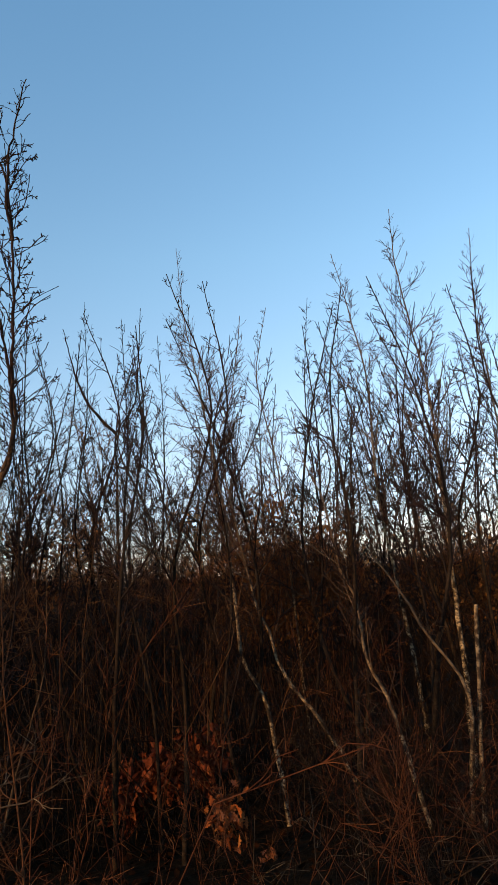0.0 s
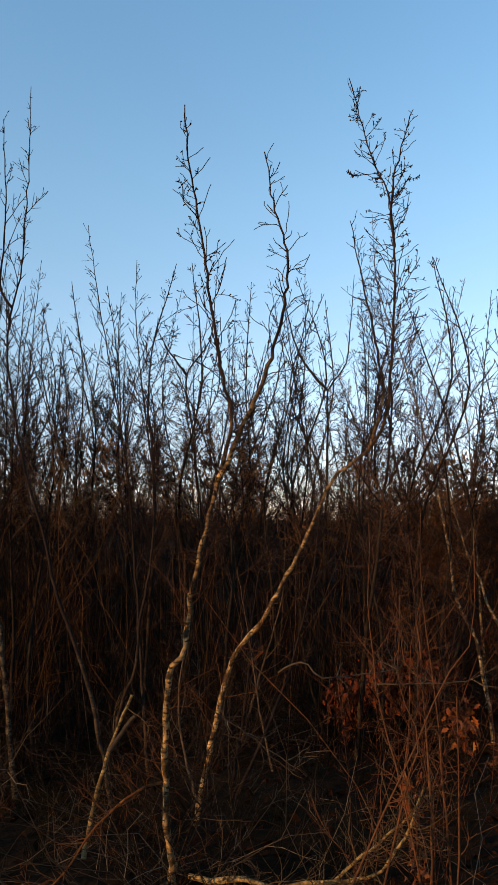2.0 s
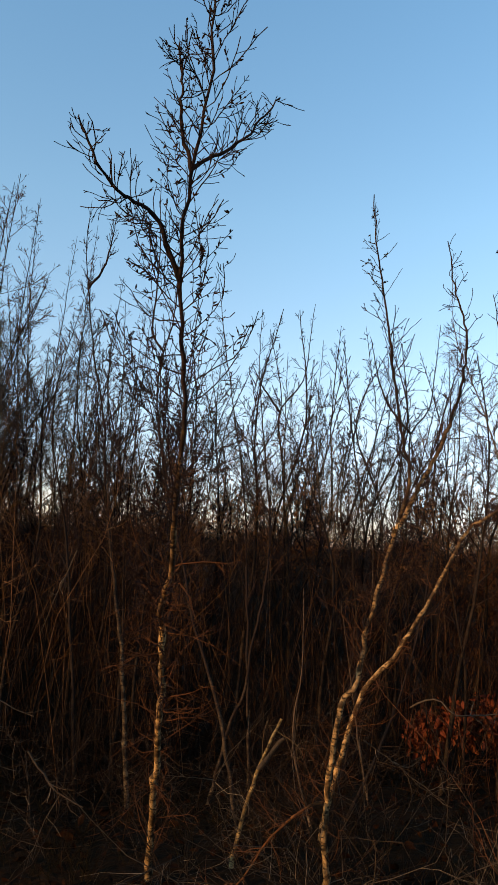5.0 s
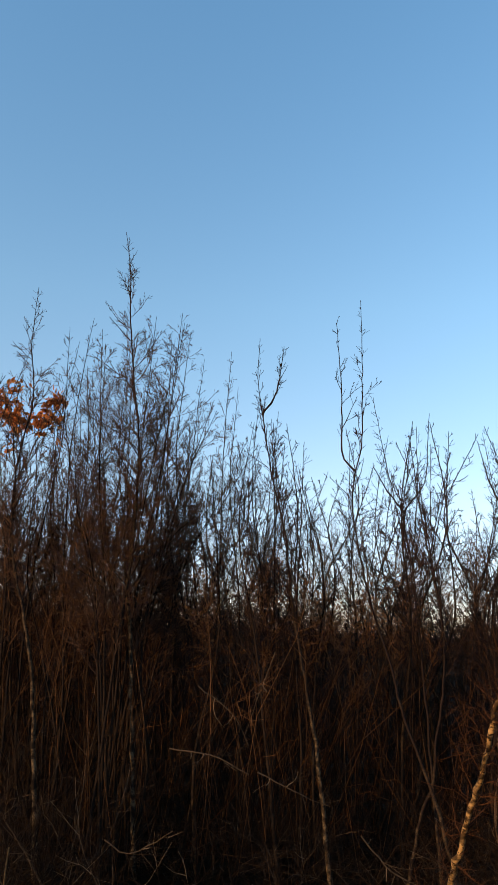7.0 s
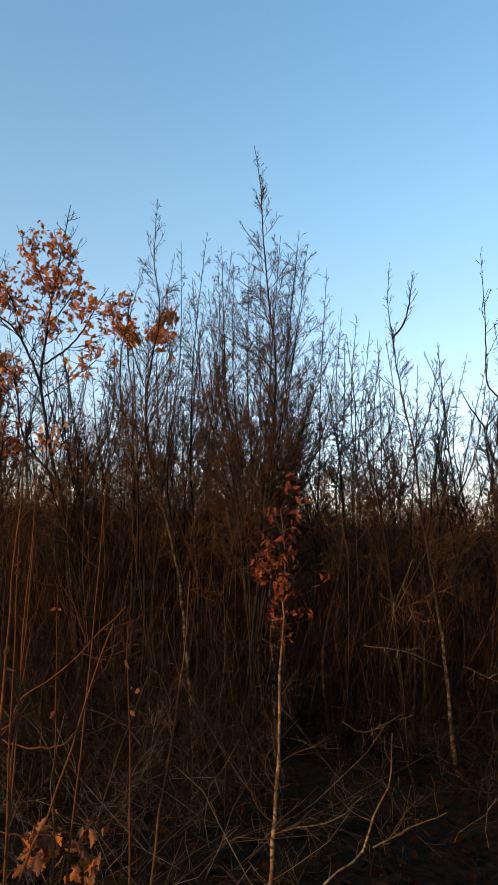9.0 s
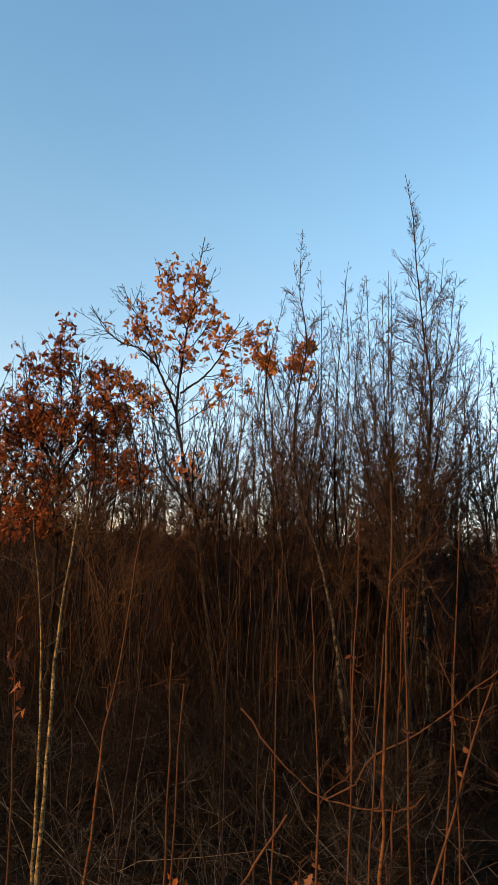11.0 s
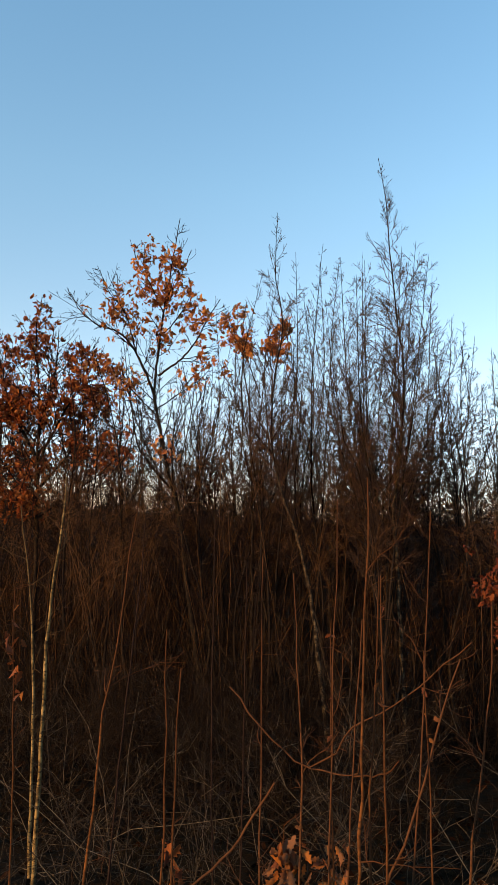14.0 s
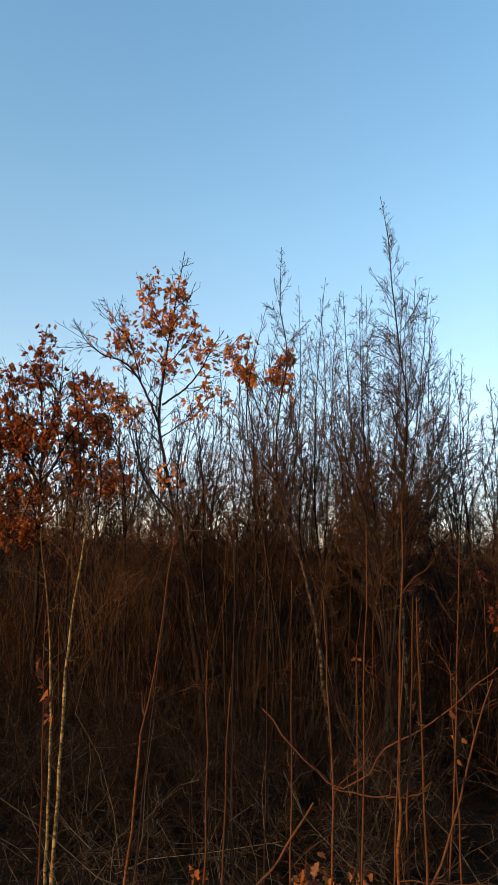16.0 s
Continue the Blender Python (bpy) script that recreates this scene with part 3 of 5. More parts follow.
tree("alder_tree", "tall leafless tree leaning out, golden below, with spreading budded branches", "tree", 13,
     [([(-4.13, 4.15, -0.5), (-3.91, 3.2, 0.84), (-3.83, 2.85, 1.28), (-3.78, 2.5, 1.73), (-3.67, 2.2, 1.99), (-3.62, 1.96, 2.27), (-3.54, 1.65, 2.7), (-3.54, 1.5, 2.95), (-3.54, 1.4, 3.17), (-3.52, 1.28, 3.39), (-3.48, 1.18, 3.56), (-3.42, 1.12, 3.86), (-3.42, 1.1, 4.15), (-3.43, 1.08, 4.45), (-3.39, 1.08, 4.6)], 0.030, 0.003), ([(-3.54, 1.4, 3.18), (-3.63, 1.24, 3.39), (-3.72, 1.06, 3.4), (-3.78, 0.92, 3.48), (-3.83, 0.88, 3.59)], 0.013, 0.003), ([(-3.48, 1.18, 3.56), (-3.32, 1.3, 3.75), (-3.25, 1.36, 3.89), (-3.18, 1.4, 4.02)], 0.009, 0.003), ([(-3.48, 1.18, 3.55), (-3.52, 1.15, 3.7), (-3.53, 1.12, 3.88), (-3.56, 1.12, 4.07)], 0.009, 0.003)],
     GOLD_BARK, limbs=120, lo=0.34, reach=0.55, ang=60, up=0.3, twigs=18, sprays=2.4, spray=0.055, fine=0.0021, thick=0.5, wig=0.2, cones=900, shoots=90, spire=False, group=NEAR)
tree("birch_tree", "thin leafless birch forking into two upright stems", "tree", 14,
     [([(-3.63, 5.5, -0.6), (-3.88, 5.5, 0.43), (-4.06, 5.5, 0.89), (-4.23, 5.45, 1.36), (-4.35, 5.42, 1.83), (-4.54, 5.4, 2.41), (-4.66, 5.38, 2.89), (-4.77, 5.36, 3.53), (-4.74, 5.34, 4.01), (-4.66, 5.34, 4.34), (-4.66, 5.36, 4.95), (-4.66, 5.38, 5.52), (-4.68, 5.38, 6.28)], 0.021, 0.003), ([(-4.74, 5.34, 4.01), (-4.9, 5.4, 4.26), (-4.91, 5.45, 5), (-4.99, 5.45, 6)], 0.012, 0.003)], SHADED_BIRCH, limbs=22, lo=0.42, reach=0.7, ang=30, twigs=13, sprays=2, group=NEAR)
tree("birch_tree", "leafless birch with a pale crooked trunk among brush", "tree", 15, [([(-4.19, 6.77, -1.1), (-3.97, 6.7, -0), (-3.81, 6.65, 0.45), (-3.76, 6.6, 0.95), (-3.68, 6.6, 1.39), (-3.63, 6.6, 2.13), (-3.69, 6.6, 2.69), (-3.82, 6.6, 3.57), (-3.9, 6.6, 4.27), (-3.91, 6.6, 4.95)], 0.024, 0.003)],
     SHADED_BIRCH, limbs=26, lo=0.45, reach=0.9, group=NEAR)
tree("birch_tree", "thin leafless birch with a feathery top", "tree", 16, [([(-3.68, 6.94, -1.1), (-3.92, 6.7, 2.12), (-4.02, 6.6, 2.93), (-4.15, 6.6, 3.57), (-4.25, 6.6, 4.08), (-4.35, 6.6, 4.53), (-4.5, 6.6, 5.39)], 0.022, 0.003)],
     SHADED_BIRCH, limbs=26, lo=0.35, reach=0.8, group=NEAR)
tree("sapling_tree", "dark bare tree forking into a wide cup", "tree", 17, [([(-3.4, 9.4, -1.1), (-3.63, 9.4, 1.99), (-3.73, 9.4, 2.76), (-3.81, 9.4, 3.45), (-3.9, 9.4, 4.23), (-3.55, 9.4, 4.75), (-3.48, 9.4, 5.45), (-3.43, 9.4, 6.06)], 0.040, 0.004), ([(-3.9, 9.4, 4.23), (-4.2, 9.4, 4.62), (-4.42, 9.4, 5.02)], 0.022, 0.004)],
     OAK_BARK, limbs=16, lo=0.3, reach=0.8, twigs=5, sprays=1, fine=0.003, group=NEAR)
tree("sapling_tree", "dark bare tree with a U-shaped fork", "tree", 18, [([(-1.85, 10.2, -1.1), (-1.78, 10.2, 2.23), (-1.76, 10.2, 2.86), (-1.74, 10.2, 3.49), (-1.74, 10.2, 4.11), (-1.45, 10.2, 4.54), (-1.38, 10.2, 5.22), (-1.31, 10.2, 6.04)], 0.042, 0.004), ([(-1.74, 10.2, 4.11), (-2, 10.2, 4.4), (-2.26, 10.2, 4.86), (-2.49, 10.2, 5.79)], 0.026, 0.004)],
     OAK_BARK, limbs=18, lo=0.3, reach=0.9, twigs=6, sprays=1, fine=0.003, group=NEAR)
# birches right of the start, leaning
LEAN = "leaning birches"
for seed, ctrl, r0, reach, n, lab in (
        (21, [(2.37, 10.36, -1.1), (2.3, 10.5, 0.39), (2.21, 10.7, 1.63), (2.13, 10.8, 2.47), (2.1, 10.9, 3.26), (2.13, 10.9, 4.24), (2.11, 10.9, 5.07), (2.05, 11.2, 5.86), (1.97, 11.6, 6.94), (1.9, 11.8, 7.49)], 0.060, 1.5, 34, "leaning birch with a flecked yellow-white trunk and fine bare twigs"),
        (22, [(2.66, 9.5, -1.1), (2.7, 9.6, -0.12), (2.74, 9.7, 0.47), (2.79, 9.9, 1.53), (2.84, 10, 2.29), (2.82, 10, 3.08), (2.84, 10, 3.81), (2.8, 10, 4.48), (2.69, 10, 5.26), (2.56, 10, 6.35), (2.56, 10, 7.27)], 0.070, 1.6, 36, "tall leafless birch with a flecked pale trunk"),
        (23, [(3.87, 10.5, -1.1), (3.91, 10.5, 2.16), (3.94, 10.5, 3.49), (3.91, 10.5, 4.45), (3.83, 10.5, 5.64), (3.93, 10.5, 7.12)], 0.060, 1.5, 32, "leafless birch with a dark slim trunk and long shoots"),
        (24, [(1.72, 7.44, -1.1), (1.39, 7.6, 0.5), (1.19, 7.7, 1.09), (1.15, 7.8, 1.65), (1.02, 7.8, 1.98), (0.95, 7.9, 2.55), (0.89, 7.9, 2.8), (0.74, 8, 3.2), (0.67, 8, 3.79)], 0.045, 0.9, 16, "thin pale birch leaning through the brush"),
        (27, [(0.34, 8.54, -1.1), (0.27, 8.6, -0.26), (0.14, 8.7, 0.56), (-0.07, 8.7, 0.97), (-0.14, 8.9, 1.7), (-0.23, 9.5, 2.85), (-0.47, 10.5, 4.51), (-0.61, 11.2, 5.37), (-0.81, 12, 6.59), (-0.88, 12, 7.92)], 0.045, 1.5, 34, "slender leafless birch leaning away from the path"),
        (28, [(1.37, 8.49, -1.1), (0.86, 8.6, 0.11), (0.39, 8.7, 0.79), (0.26, 8.8, 1.22), (0.07, 9, 1.82), (-0.17, 9.5, 3.23), (-0.26, 9.8, 3.83), (-0.02, 10, 4.52), (0.18, 10, 5.72)], 0.042, 1.2, 28, "crooked leafless birch with a grey trunk"),
        (29, [(0.79, 11, -1.1), (0.63, 11, 2.94), (0.57, 11, 3.83), (0.38, 11, 4.95), (0.49, 11, 5.7), (0.62, 11, 6.23)], 0.045, 1.1, 28, "leafless birch with a thin upright top")):
    tree("birch_tree", lab, "tree", seed, [(ctrl, 0.62 * r0, 0.004)], BIRCH_BARK, limbs=int(1.5 * n), lo=0.34, reach=1.15 * reach, ang=42, twigs=12, fine=0.0034, twig_mat=BROWN_TWIG, group=LEAN)
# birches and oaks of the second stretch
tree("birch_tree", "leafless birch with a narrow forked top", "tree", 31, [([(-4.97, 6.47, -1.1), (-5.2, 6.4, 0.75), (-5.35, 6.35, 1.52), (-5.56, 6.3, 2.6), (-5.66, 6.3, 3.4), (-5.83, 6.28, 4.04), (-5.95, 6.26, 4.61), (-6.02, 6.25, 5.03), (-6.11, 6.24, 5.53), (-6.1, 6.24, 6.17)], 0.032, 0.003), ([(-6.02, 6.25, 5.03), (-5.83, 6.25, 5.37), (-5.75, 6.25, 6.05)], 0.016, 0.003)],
     SHADED_BIRCH, limbs=30, lo=0.42, reach=0.9, ang=32, group=NEAR)
CLUMP = "stems of a dense birch clump"
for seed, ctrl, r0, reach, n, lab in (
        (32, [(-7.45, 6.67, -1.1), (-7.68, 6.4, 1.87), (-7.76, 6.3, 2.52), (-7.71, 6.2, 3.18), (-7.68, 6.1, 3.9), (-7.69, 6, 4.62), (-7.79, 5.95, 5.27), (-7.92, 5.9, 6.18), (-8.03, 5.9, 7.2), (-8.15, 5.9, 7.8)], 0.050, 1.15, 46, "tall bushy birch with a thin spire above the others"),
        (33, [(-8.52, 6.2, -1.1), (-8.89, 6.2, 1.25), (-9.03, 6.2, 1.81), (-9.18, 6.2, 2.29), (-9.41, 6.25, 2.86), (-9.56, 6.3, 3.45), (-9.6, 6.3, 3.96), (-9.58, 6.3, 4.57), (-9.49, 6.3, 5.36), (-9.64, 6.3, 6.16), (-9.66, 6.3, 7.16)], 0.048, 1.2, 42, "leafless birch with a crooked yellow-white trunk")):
    tree("birch_tree", lab, "tree", seed, [(ctrl, 0.75 * r0, 0.0035)], SHADED_BIRCH, limbs=int(1.25 * n), lo=0.40, reach=1.25 * reach, ang=42, up=0.12, twigs=21, sprays=2.4, fine=0.003, twig_mat=BROWN_TWIG, group=CLUMP)


fans = [[(-7.59, 6.3, -1.1), (-8.11, 6.3, 2.02), (-8.43, 6.3, 3.15), (-8.75, 6.3, 4.16), (-9.04, 6.3, 5.36)], [(-7.6, 6.9, -1.1), (-8.04, 6.9, 2), (-8.33, 6.9, 3.2), (-8.62, 6.9, 4.26), (-8.88, 6.9, 5.96)], [(-7.65, 6.6, -1.1), (-8.01, 6.6, 2.01), (-8.23, 6.6, 3.18), (-8.45, 6.6, 4.22), (-8.66, 6.6, 6.55)], [(-7.72, 6.2, -1.1), (-7.98, 6.2, 2.03), (-8.13, 6.2, 3.16), (-8.29, 6.2, 4.15), (-8.41, 6.2, 6.12)], [(-7.7, 7, -1.1), (-7.9, 7, 2), (-8.04, 7, 3.22), (-8.17, 7, 4.29), (-8.27, 7, 6.66)], [(-7.84, 6.4, -1.1), (-7.82, 6.4, 2.03), (-7.81, 6.4, 3.19), (-7.79, 6.4, 4.2), (-7.73, 6.4, 6.64)], [(-7.84, 6.9, -1.1), (-7.74, 6.9, 2.01), (-7.67, 6.9, 3.23), (-7.6, 6.9, 4.29), (-7.47, 6.9, 6.94)], [(-7.91, 6.5, -1.1), (-7.73, 6.5, 2.03), (-7.62, 6.5, 3.2), (-7.5, 6.5, 4.22), (-7.31, 6.5, 6.57)], [(-7.95, 6.1, -1.1), (-7.75, 6.1, 2.05), (-7.63, 6.1, 3.17), (-7.51, 6.1, 4.15), (-7.3, 6.1, 5.83)], [(-7.93, 6.9, -1.1), (-7.62, 6.9, 2.02), (-7.41, 6.9, 3.24), (-7.2, 6.9, 4.3), (-6.87, 6.9, 5.47)], [(-7.99, 6.6, -1.1), (-7.61, 6.6, 2.03), (-7.37, 6.6, 3.22), (-7.12, 6.6, 4.25), (-6.75, 6.6, 5.2)], [(-7.94, 7.4, -1.1), (-7.49, 7.4, 2), (-7.19, 7.4, 3.28), (-6.87, 7.4, 3.85), (-6.42, 7.4, 4.97)], [(-7.98, 7.2, -1.1), (-7.47, 7.2, 2.01), (-7.13, 7.2, 3.27), (-6.77, 7.2, 3.82), (-6.29, 7.2, 4.74)], [(-7.66, 6.1, -1.1), (-8.05, 6.1, 2.03), (-8.29, 6.1, 3.14), (-8.51, 6.1, 3.63), (-8.7, 6.1, 4.8)]]
for i, ctrl in enumerate(fans):
    tree("birch_tree", "thin birch stem of a bushy fan-shaped clump", "tree", 340 + i, [(ctrl, 0.026, 0.003)], OAK_BARK, limbs=32, lo=0.40, reach=1.0, ang=46, up=0.16, spire=False,
         twigs=20, sprays=2.4, spray=0.11, fine=0.003, big=3, seg=7, ends=2, twig_mat=BROWN_TWIG, group=CLUMP)


# upright birches between and behind them: foot x, y, top x, z
def birch_stem(x, y, tx, tz, seed, lab, group, twig_mat):
    r_ = np.random.default_rng(seed)
    foot = float(ground_z(x, y)) - 0.05
    ctrl = [(x + (tx - x) * s + r_.normal(0, 0.12) * (0 < s < 1), y + r_.normal(0, 0.12) * (0 < s < 1), foot + (tz - foot) * s) for s in (0, 0.25, 0.5, 0.75, 1)]
    tree("birch_tree", lab, "tree", seed, [(ctrl, 0.026, 0.003)], OAK_BARK, limbs=30, lo=0.36, reach=1.1, ang=45, up=0.14, twigs=17, sprays=2.2, spray=0.11,
         fine=0.0034, big=3, seg=7, ends=2, twig_mat=twig_mat, group=group)


for i, (x, y, tx, tz) in enumerate([(-11.18, 9, -11.09, 5.46), (-10.11, 8.4, -10.63, 5.97), (-9.63, 9.2, -10.11, 6.67), (-9.71, 8.2, -9.77, 7.09), (-9.09, 7.6, -9.29, 6.35), (-8.88, 8.8, -9.07, 7.27), (-8.37, 8, -8.69, 7.11), (-7.83, 9, -8.27, 7.63), (-7.65, 7.6, -7.5, 6.95), (-7.23, 8.6, -6.99, 7.02), (-6.39, 8, -6.72, 6.04), (-6.12, 9, -6.14, 5.98), (-5.86, 7.8, -6.1, 5.45), (-7.95, 9.4, -7.69, 7.21), (-11.49, 9.4, -11.67, 5.2), (-12.32, 9.6, -12.77, 4.75), (-10.45, 8, -10.41, 4.92), (-9.47, 7.8, -10.01, 5.39), (-9.02, 7.4, -9.49, 5.59), (-9.42, 9.5, -9.19, 5.85), (-8.93, 7.4, -8.73, 5.69), (-8.16, 8.4, -8.32, 5.36), (-9.7, 8.7, -10.31, 6.28), (-9.81, 9.3, -9.89, 5.33), (-9.43, 8.1, -9.37, 5.27), (-9.09, 8.5, -9.22, 6.18), (-9.08, 7.8, -8.86, 5.01), (-8.55, 9.1, -8.48, 5.98), (-9.51, 8.8, -9.6, 4.68), (-8.54, 8.6, -8.65, 4.67), (-10.02, 8.2, -9.95, 4.46), (-8.31, 8.2, -8.25, 6.14), (-9.5, 6.8, -9.9, 6.4), (-9.2, 7.0, -9.4, 6.8), (-9.9, 7.2, -10.35, 5.9), (-8.7, 6.9, -8.95, 6.9), (-10.6, 8.6, -11.0, 6.3)]):
    birch_stem(x, y, tx, tz, 600 + i, "slender upright birch with brown leafless twigs", CLUMP, BROWN_TWIG)
for i, (x, y, tx, tz) in enumerate([(-5.6, 6.5, -6.17, 4.99), (-5.74, 7.5, -6.31, 4.75), (-6.32, 8.5, -6.42, 6.1), (-5.46, 7.2, -5.51, 4.9), (-5.27, 9, -5.81, 5.05), (-4.39, 9, -4.85, 5.43), (-3.47, 9.5, -3.84, 5.25), (-2.49, 9, -2.6, 5.57), (-1.07, 8.5, -1.3, 5.19), (-4.18, 10, -4.14, 5.83), (-3.21, 10.5, -3.31, 5.79), (-2.21, 10, -2.11, 6.11), (-1.12, 10.5, -1.11, 5.69), (2, 9, 2.3, 5.79), (0.65, 10, 1.2, 5.94)]):
    birch_stem(x, y, tx, tz, 640 + i, "slender upright birch with dark leafless twigs", NEAR, TWIG)


def balls(spots):
    """Leaves that hang only in the given tufts, each with its share: x, y, z, half width, half height."""
    def where(p, rng):
        out = []
        for x, y, z, w, h in spots:
            near = np.nonzero(((p[:, 0] - x) / w) ** 2 + ((p[:, 1] - y) / 0.7) ** 2 + ((p[:, 2] - z) / h) ** 2 < 1)[0]
            if len(near):
                out.append(rng.choice(near, int(4000 * w * h)))
        return np.concatenate(out)
    return where


tree("oak_tree", "young oak with patches of withered orange leaves", "tree", 41,
     [([(-10.55, 7.5, -1.1), (-11.22, 7.5, 2.36), (-11.41, 7.5, 2.93), (-11.56, 7.5, 3.5), (-11.7, 7.5, 4.09), (-11.79, 7.5, 4.48), (-11.76, 7.5, 5.29), (-11.71, 7.5, 6.1), (-11.64, 7.5, 6.61), (-11.53, 7.5, 7.65)], 0.060, 0.006), ([(-11.76, 7.5, 4.38), (-12.13, 7.4, 5.15), (-12.44, 7.35, 5.49), (-12.84, 7.3, 5.62), (-13.17, 7.3, 5.87), (-13.43, 7.3, 6.25)], 0.026, 0.005), ([(-11.75, 7.5, 4.78), (-11.34, 7.5, 5.09), (-11.11, 7.5, 5.4), (-10.93, 7.5, 5.8), (-10.72, 7.5, 6.16)], 0.022, 0.005), ([(-12.13, 7.4, 5.15), (-12.38, 7.4, 5.86), (-12.72, 7.4, 6.27), (-12.96, 7.4, 6.73)], 0.014, 0.004), ([(-11.4, 7.5, 2.83), (-11.99, 7.5, 3.49), (-12.2, 7.5, 4.27), (-12.39, 7.5, 4.87)], 0.024, 0.005), ([(-11.72, 7.5, 5.9), (-11.95, 7.4, 6.37), (-12.21, 7.3, 6.74), (-12.28, 7.3, 7.1)], 0.012, 0.004), ([(-11.68, 7.5, 6.2), (-11.46, 7.6, 6.65), (-11.33, 7.6, 7.07)], 0.012, 0.004), ([(-11.73, 7.5, 5.49), (-11.41, 7.4, 5.82), (-11.19, 7.4, 6.27)], 0.012, 0.004), ([(-11.74, 7.5, 4.09), (-12.13, 7.4, 4.46), (-12.44, 7.35, 4.74), (-12.65, 7.3, 5.07)], 0.012, 0.004), ([(-11.73, 7.5, 4.19), (-11.31, 7.5, 4.5), (-10.94, 7.55, 4.81), (-10.72, 7.6, 5.23)], 0.012, 0.004)],
     OAK_BARK, limbs=34, lo=0.42, reach=1.0, ang=50, up=0.12, twigs=8, sprays=2, spray=0.18, fine=0.004, leaves=2700, leaf_mat=OAK_LEAF, leaf=0.085, spire=False, scatter=0.10,
     where=balls([(-11.82, 7.5, 6.85, 0.42, 0.42), (-11.5, 7.5, 6.3, 0.45, 0.4), (-12.1, 7.5, 6.3, 0.35, 0.3), (-12.65, 7.4, 6.0, 0.36, 0.34), (-12.3, 7.4, 5.6, 0.3, 0.2), (-11.0, 7.5, 5.65, 0.3, 0.3), (-11.5, 7.5, 5.5, 0.42, 0.25), (-12.75, 7.4, 4.95, 0.3, 0.3),
                  (-12.4, 7.4, 4.6, 0.4, 0.3), (-10.85, 7.5, 5.05, 0.22, 0.24), (-11.4, 7.5, 4.1, 0.22, 0.22), (-11.47, 7.5, 3.62, 0.2, 0.2), (-11.13, 7.5, 4.6, 0.2, 0.2)]), group="oaks in withered leaf")
tree("oak_tree", "dense young oak in withered russet leaf", "tree", 42,
     [([(-13.94, 8.3, -1.1), (-14.11, 8.3, 2.22), (-14.2, 8.3, 3.28), (-14.24, 8.3, 4.14), (-14.35, 8.3, 5.01), (-14.46, 8.3, 5.9), (-14.35, 8.3, 6.33)], 0.055, 0.008), ([(-14.17, 8.3, 3.28), (-13.73, 8.2, 4.14), (-13.4, 8.1, 4.77), (-13.45, 8.1, 5.36)], 0.03, 0.006), ([(-14.2, 8.3, 3.28), (-14.66, 8.3, 4.02), (-15.02, 8.3, 4.78), (-15.02, 8.3, 5.61)], 0.035, 0.006), ([(-14.23, 8.3, 3.71), (-14.17, 8.5, 4.51), (-14.12, 8.6, 5.2), (-14.13, 8.6, 5.88)], 0.03, 0.006), ([(-14.12, 8.3, 2.75), (-13.6, 8.3, 3.41), (-13.15, 8.3, 4.07), (-12.96, 8.3, 4.5)], 0.025, 0.006), ([(-14.11, 8.3, 2.33), (-14.51, 8.2, 2.83), (-14.95, 8.2, 3.35), (-15.28, 8.2, 3.82)], 0.02, 0.005), ([(-14.08, 8.3, 2.22), (-13.51, 8.25, 2.62), (-12.88, 8.2, 3.11), (-12.48, 8.2, 3.6)], 0.02, 0.005), ([(-14.08, 8.3, 1.91), (-14.39, 8.3, 2.21), (-14.75, 8.3, 2.4), (-15, 8.3, 2.71)], 0.016, 0.005)],
     OAK_BARK, limbs=54, lo=0.2, reach=1.5, ang=54, up=0.22, twigs=6, sprays=2, spray=0.12, fine=0.0035, leaves=8600, leaf_mat=RED_LEAF, leaf=0.092, spire=False, scatter=0.12,
     where=balls([(-15.2, 8.3, 5.3, 0.24, 0.4), (-14.45, 8.3, 5.95, 0.25, 0.4), (-14.42, 8.3, 5.3, 0.24, 0.4), (-13.5, 8.3, 5.1, 0.3, 0.45), (-13.45, 8.3, 4.5, 0.55, 0.45), (-15.15, 8.3, 4.4, 0.55, 0.5), (-14.45, 8.3, 4.4, 0.45, 0.5), (-13.0, 8.3, 4.6, 0.3, 0.35),
                  (-15.2, 8.3, 3.5, 0.5, 0.45), (-14.4, 8.3, 3.3, 0.55, 0.4), (-13.3, 8.3, 3.5, 0.5, 0.35), (-12.7, 8.2, 3.55, 0.35, 0.3), (-15.1, 8.3, 2.4, 0.4, 0.4), (-14.2, 8.3, 2.6, 0.35, 0.3), (-13.8, 8.3, 4.1, 0.4, 0.4)]), group="oaks in withered leaf")
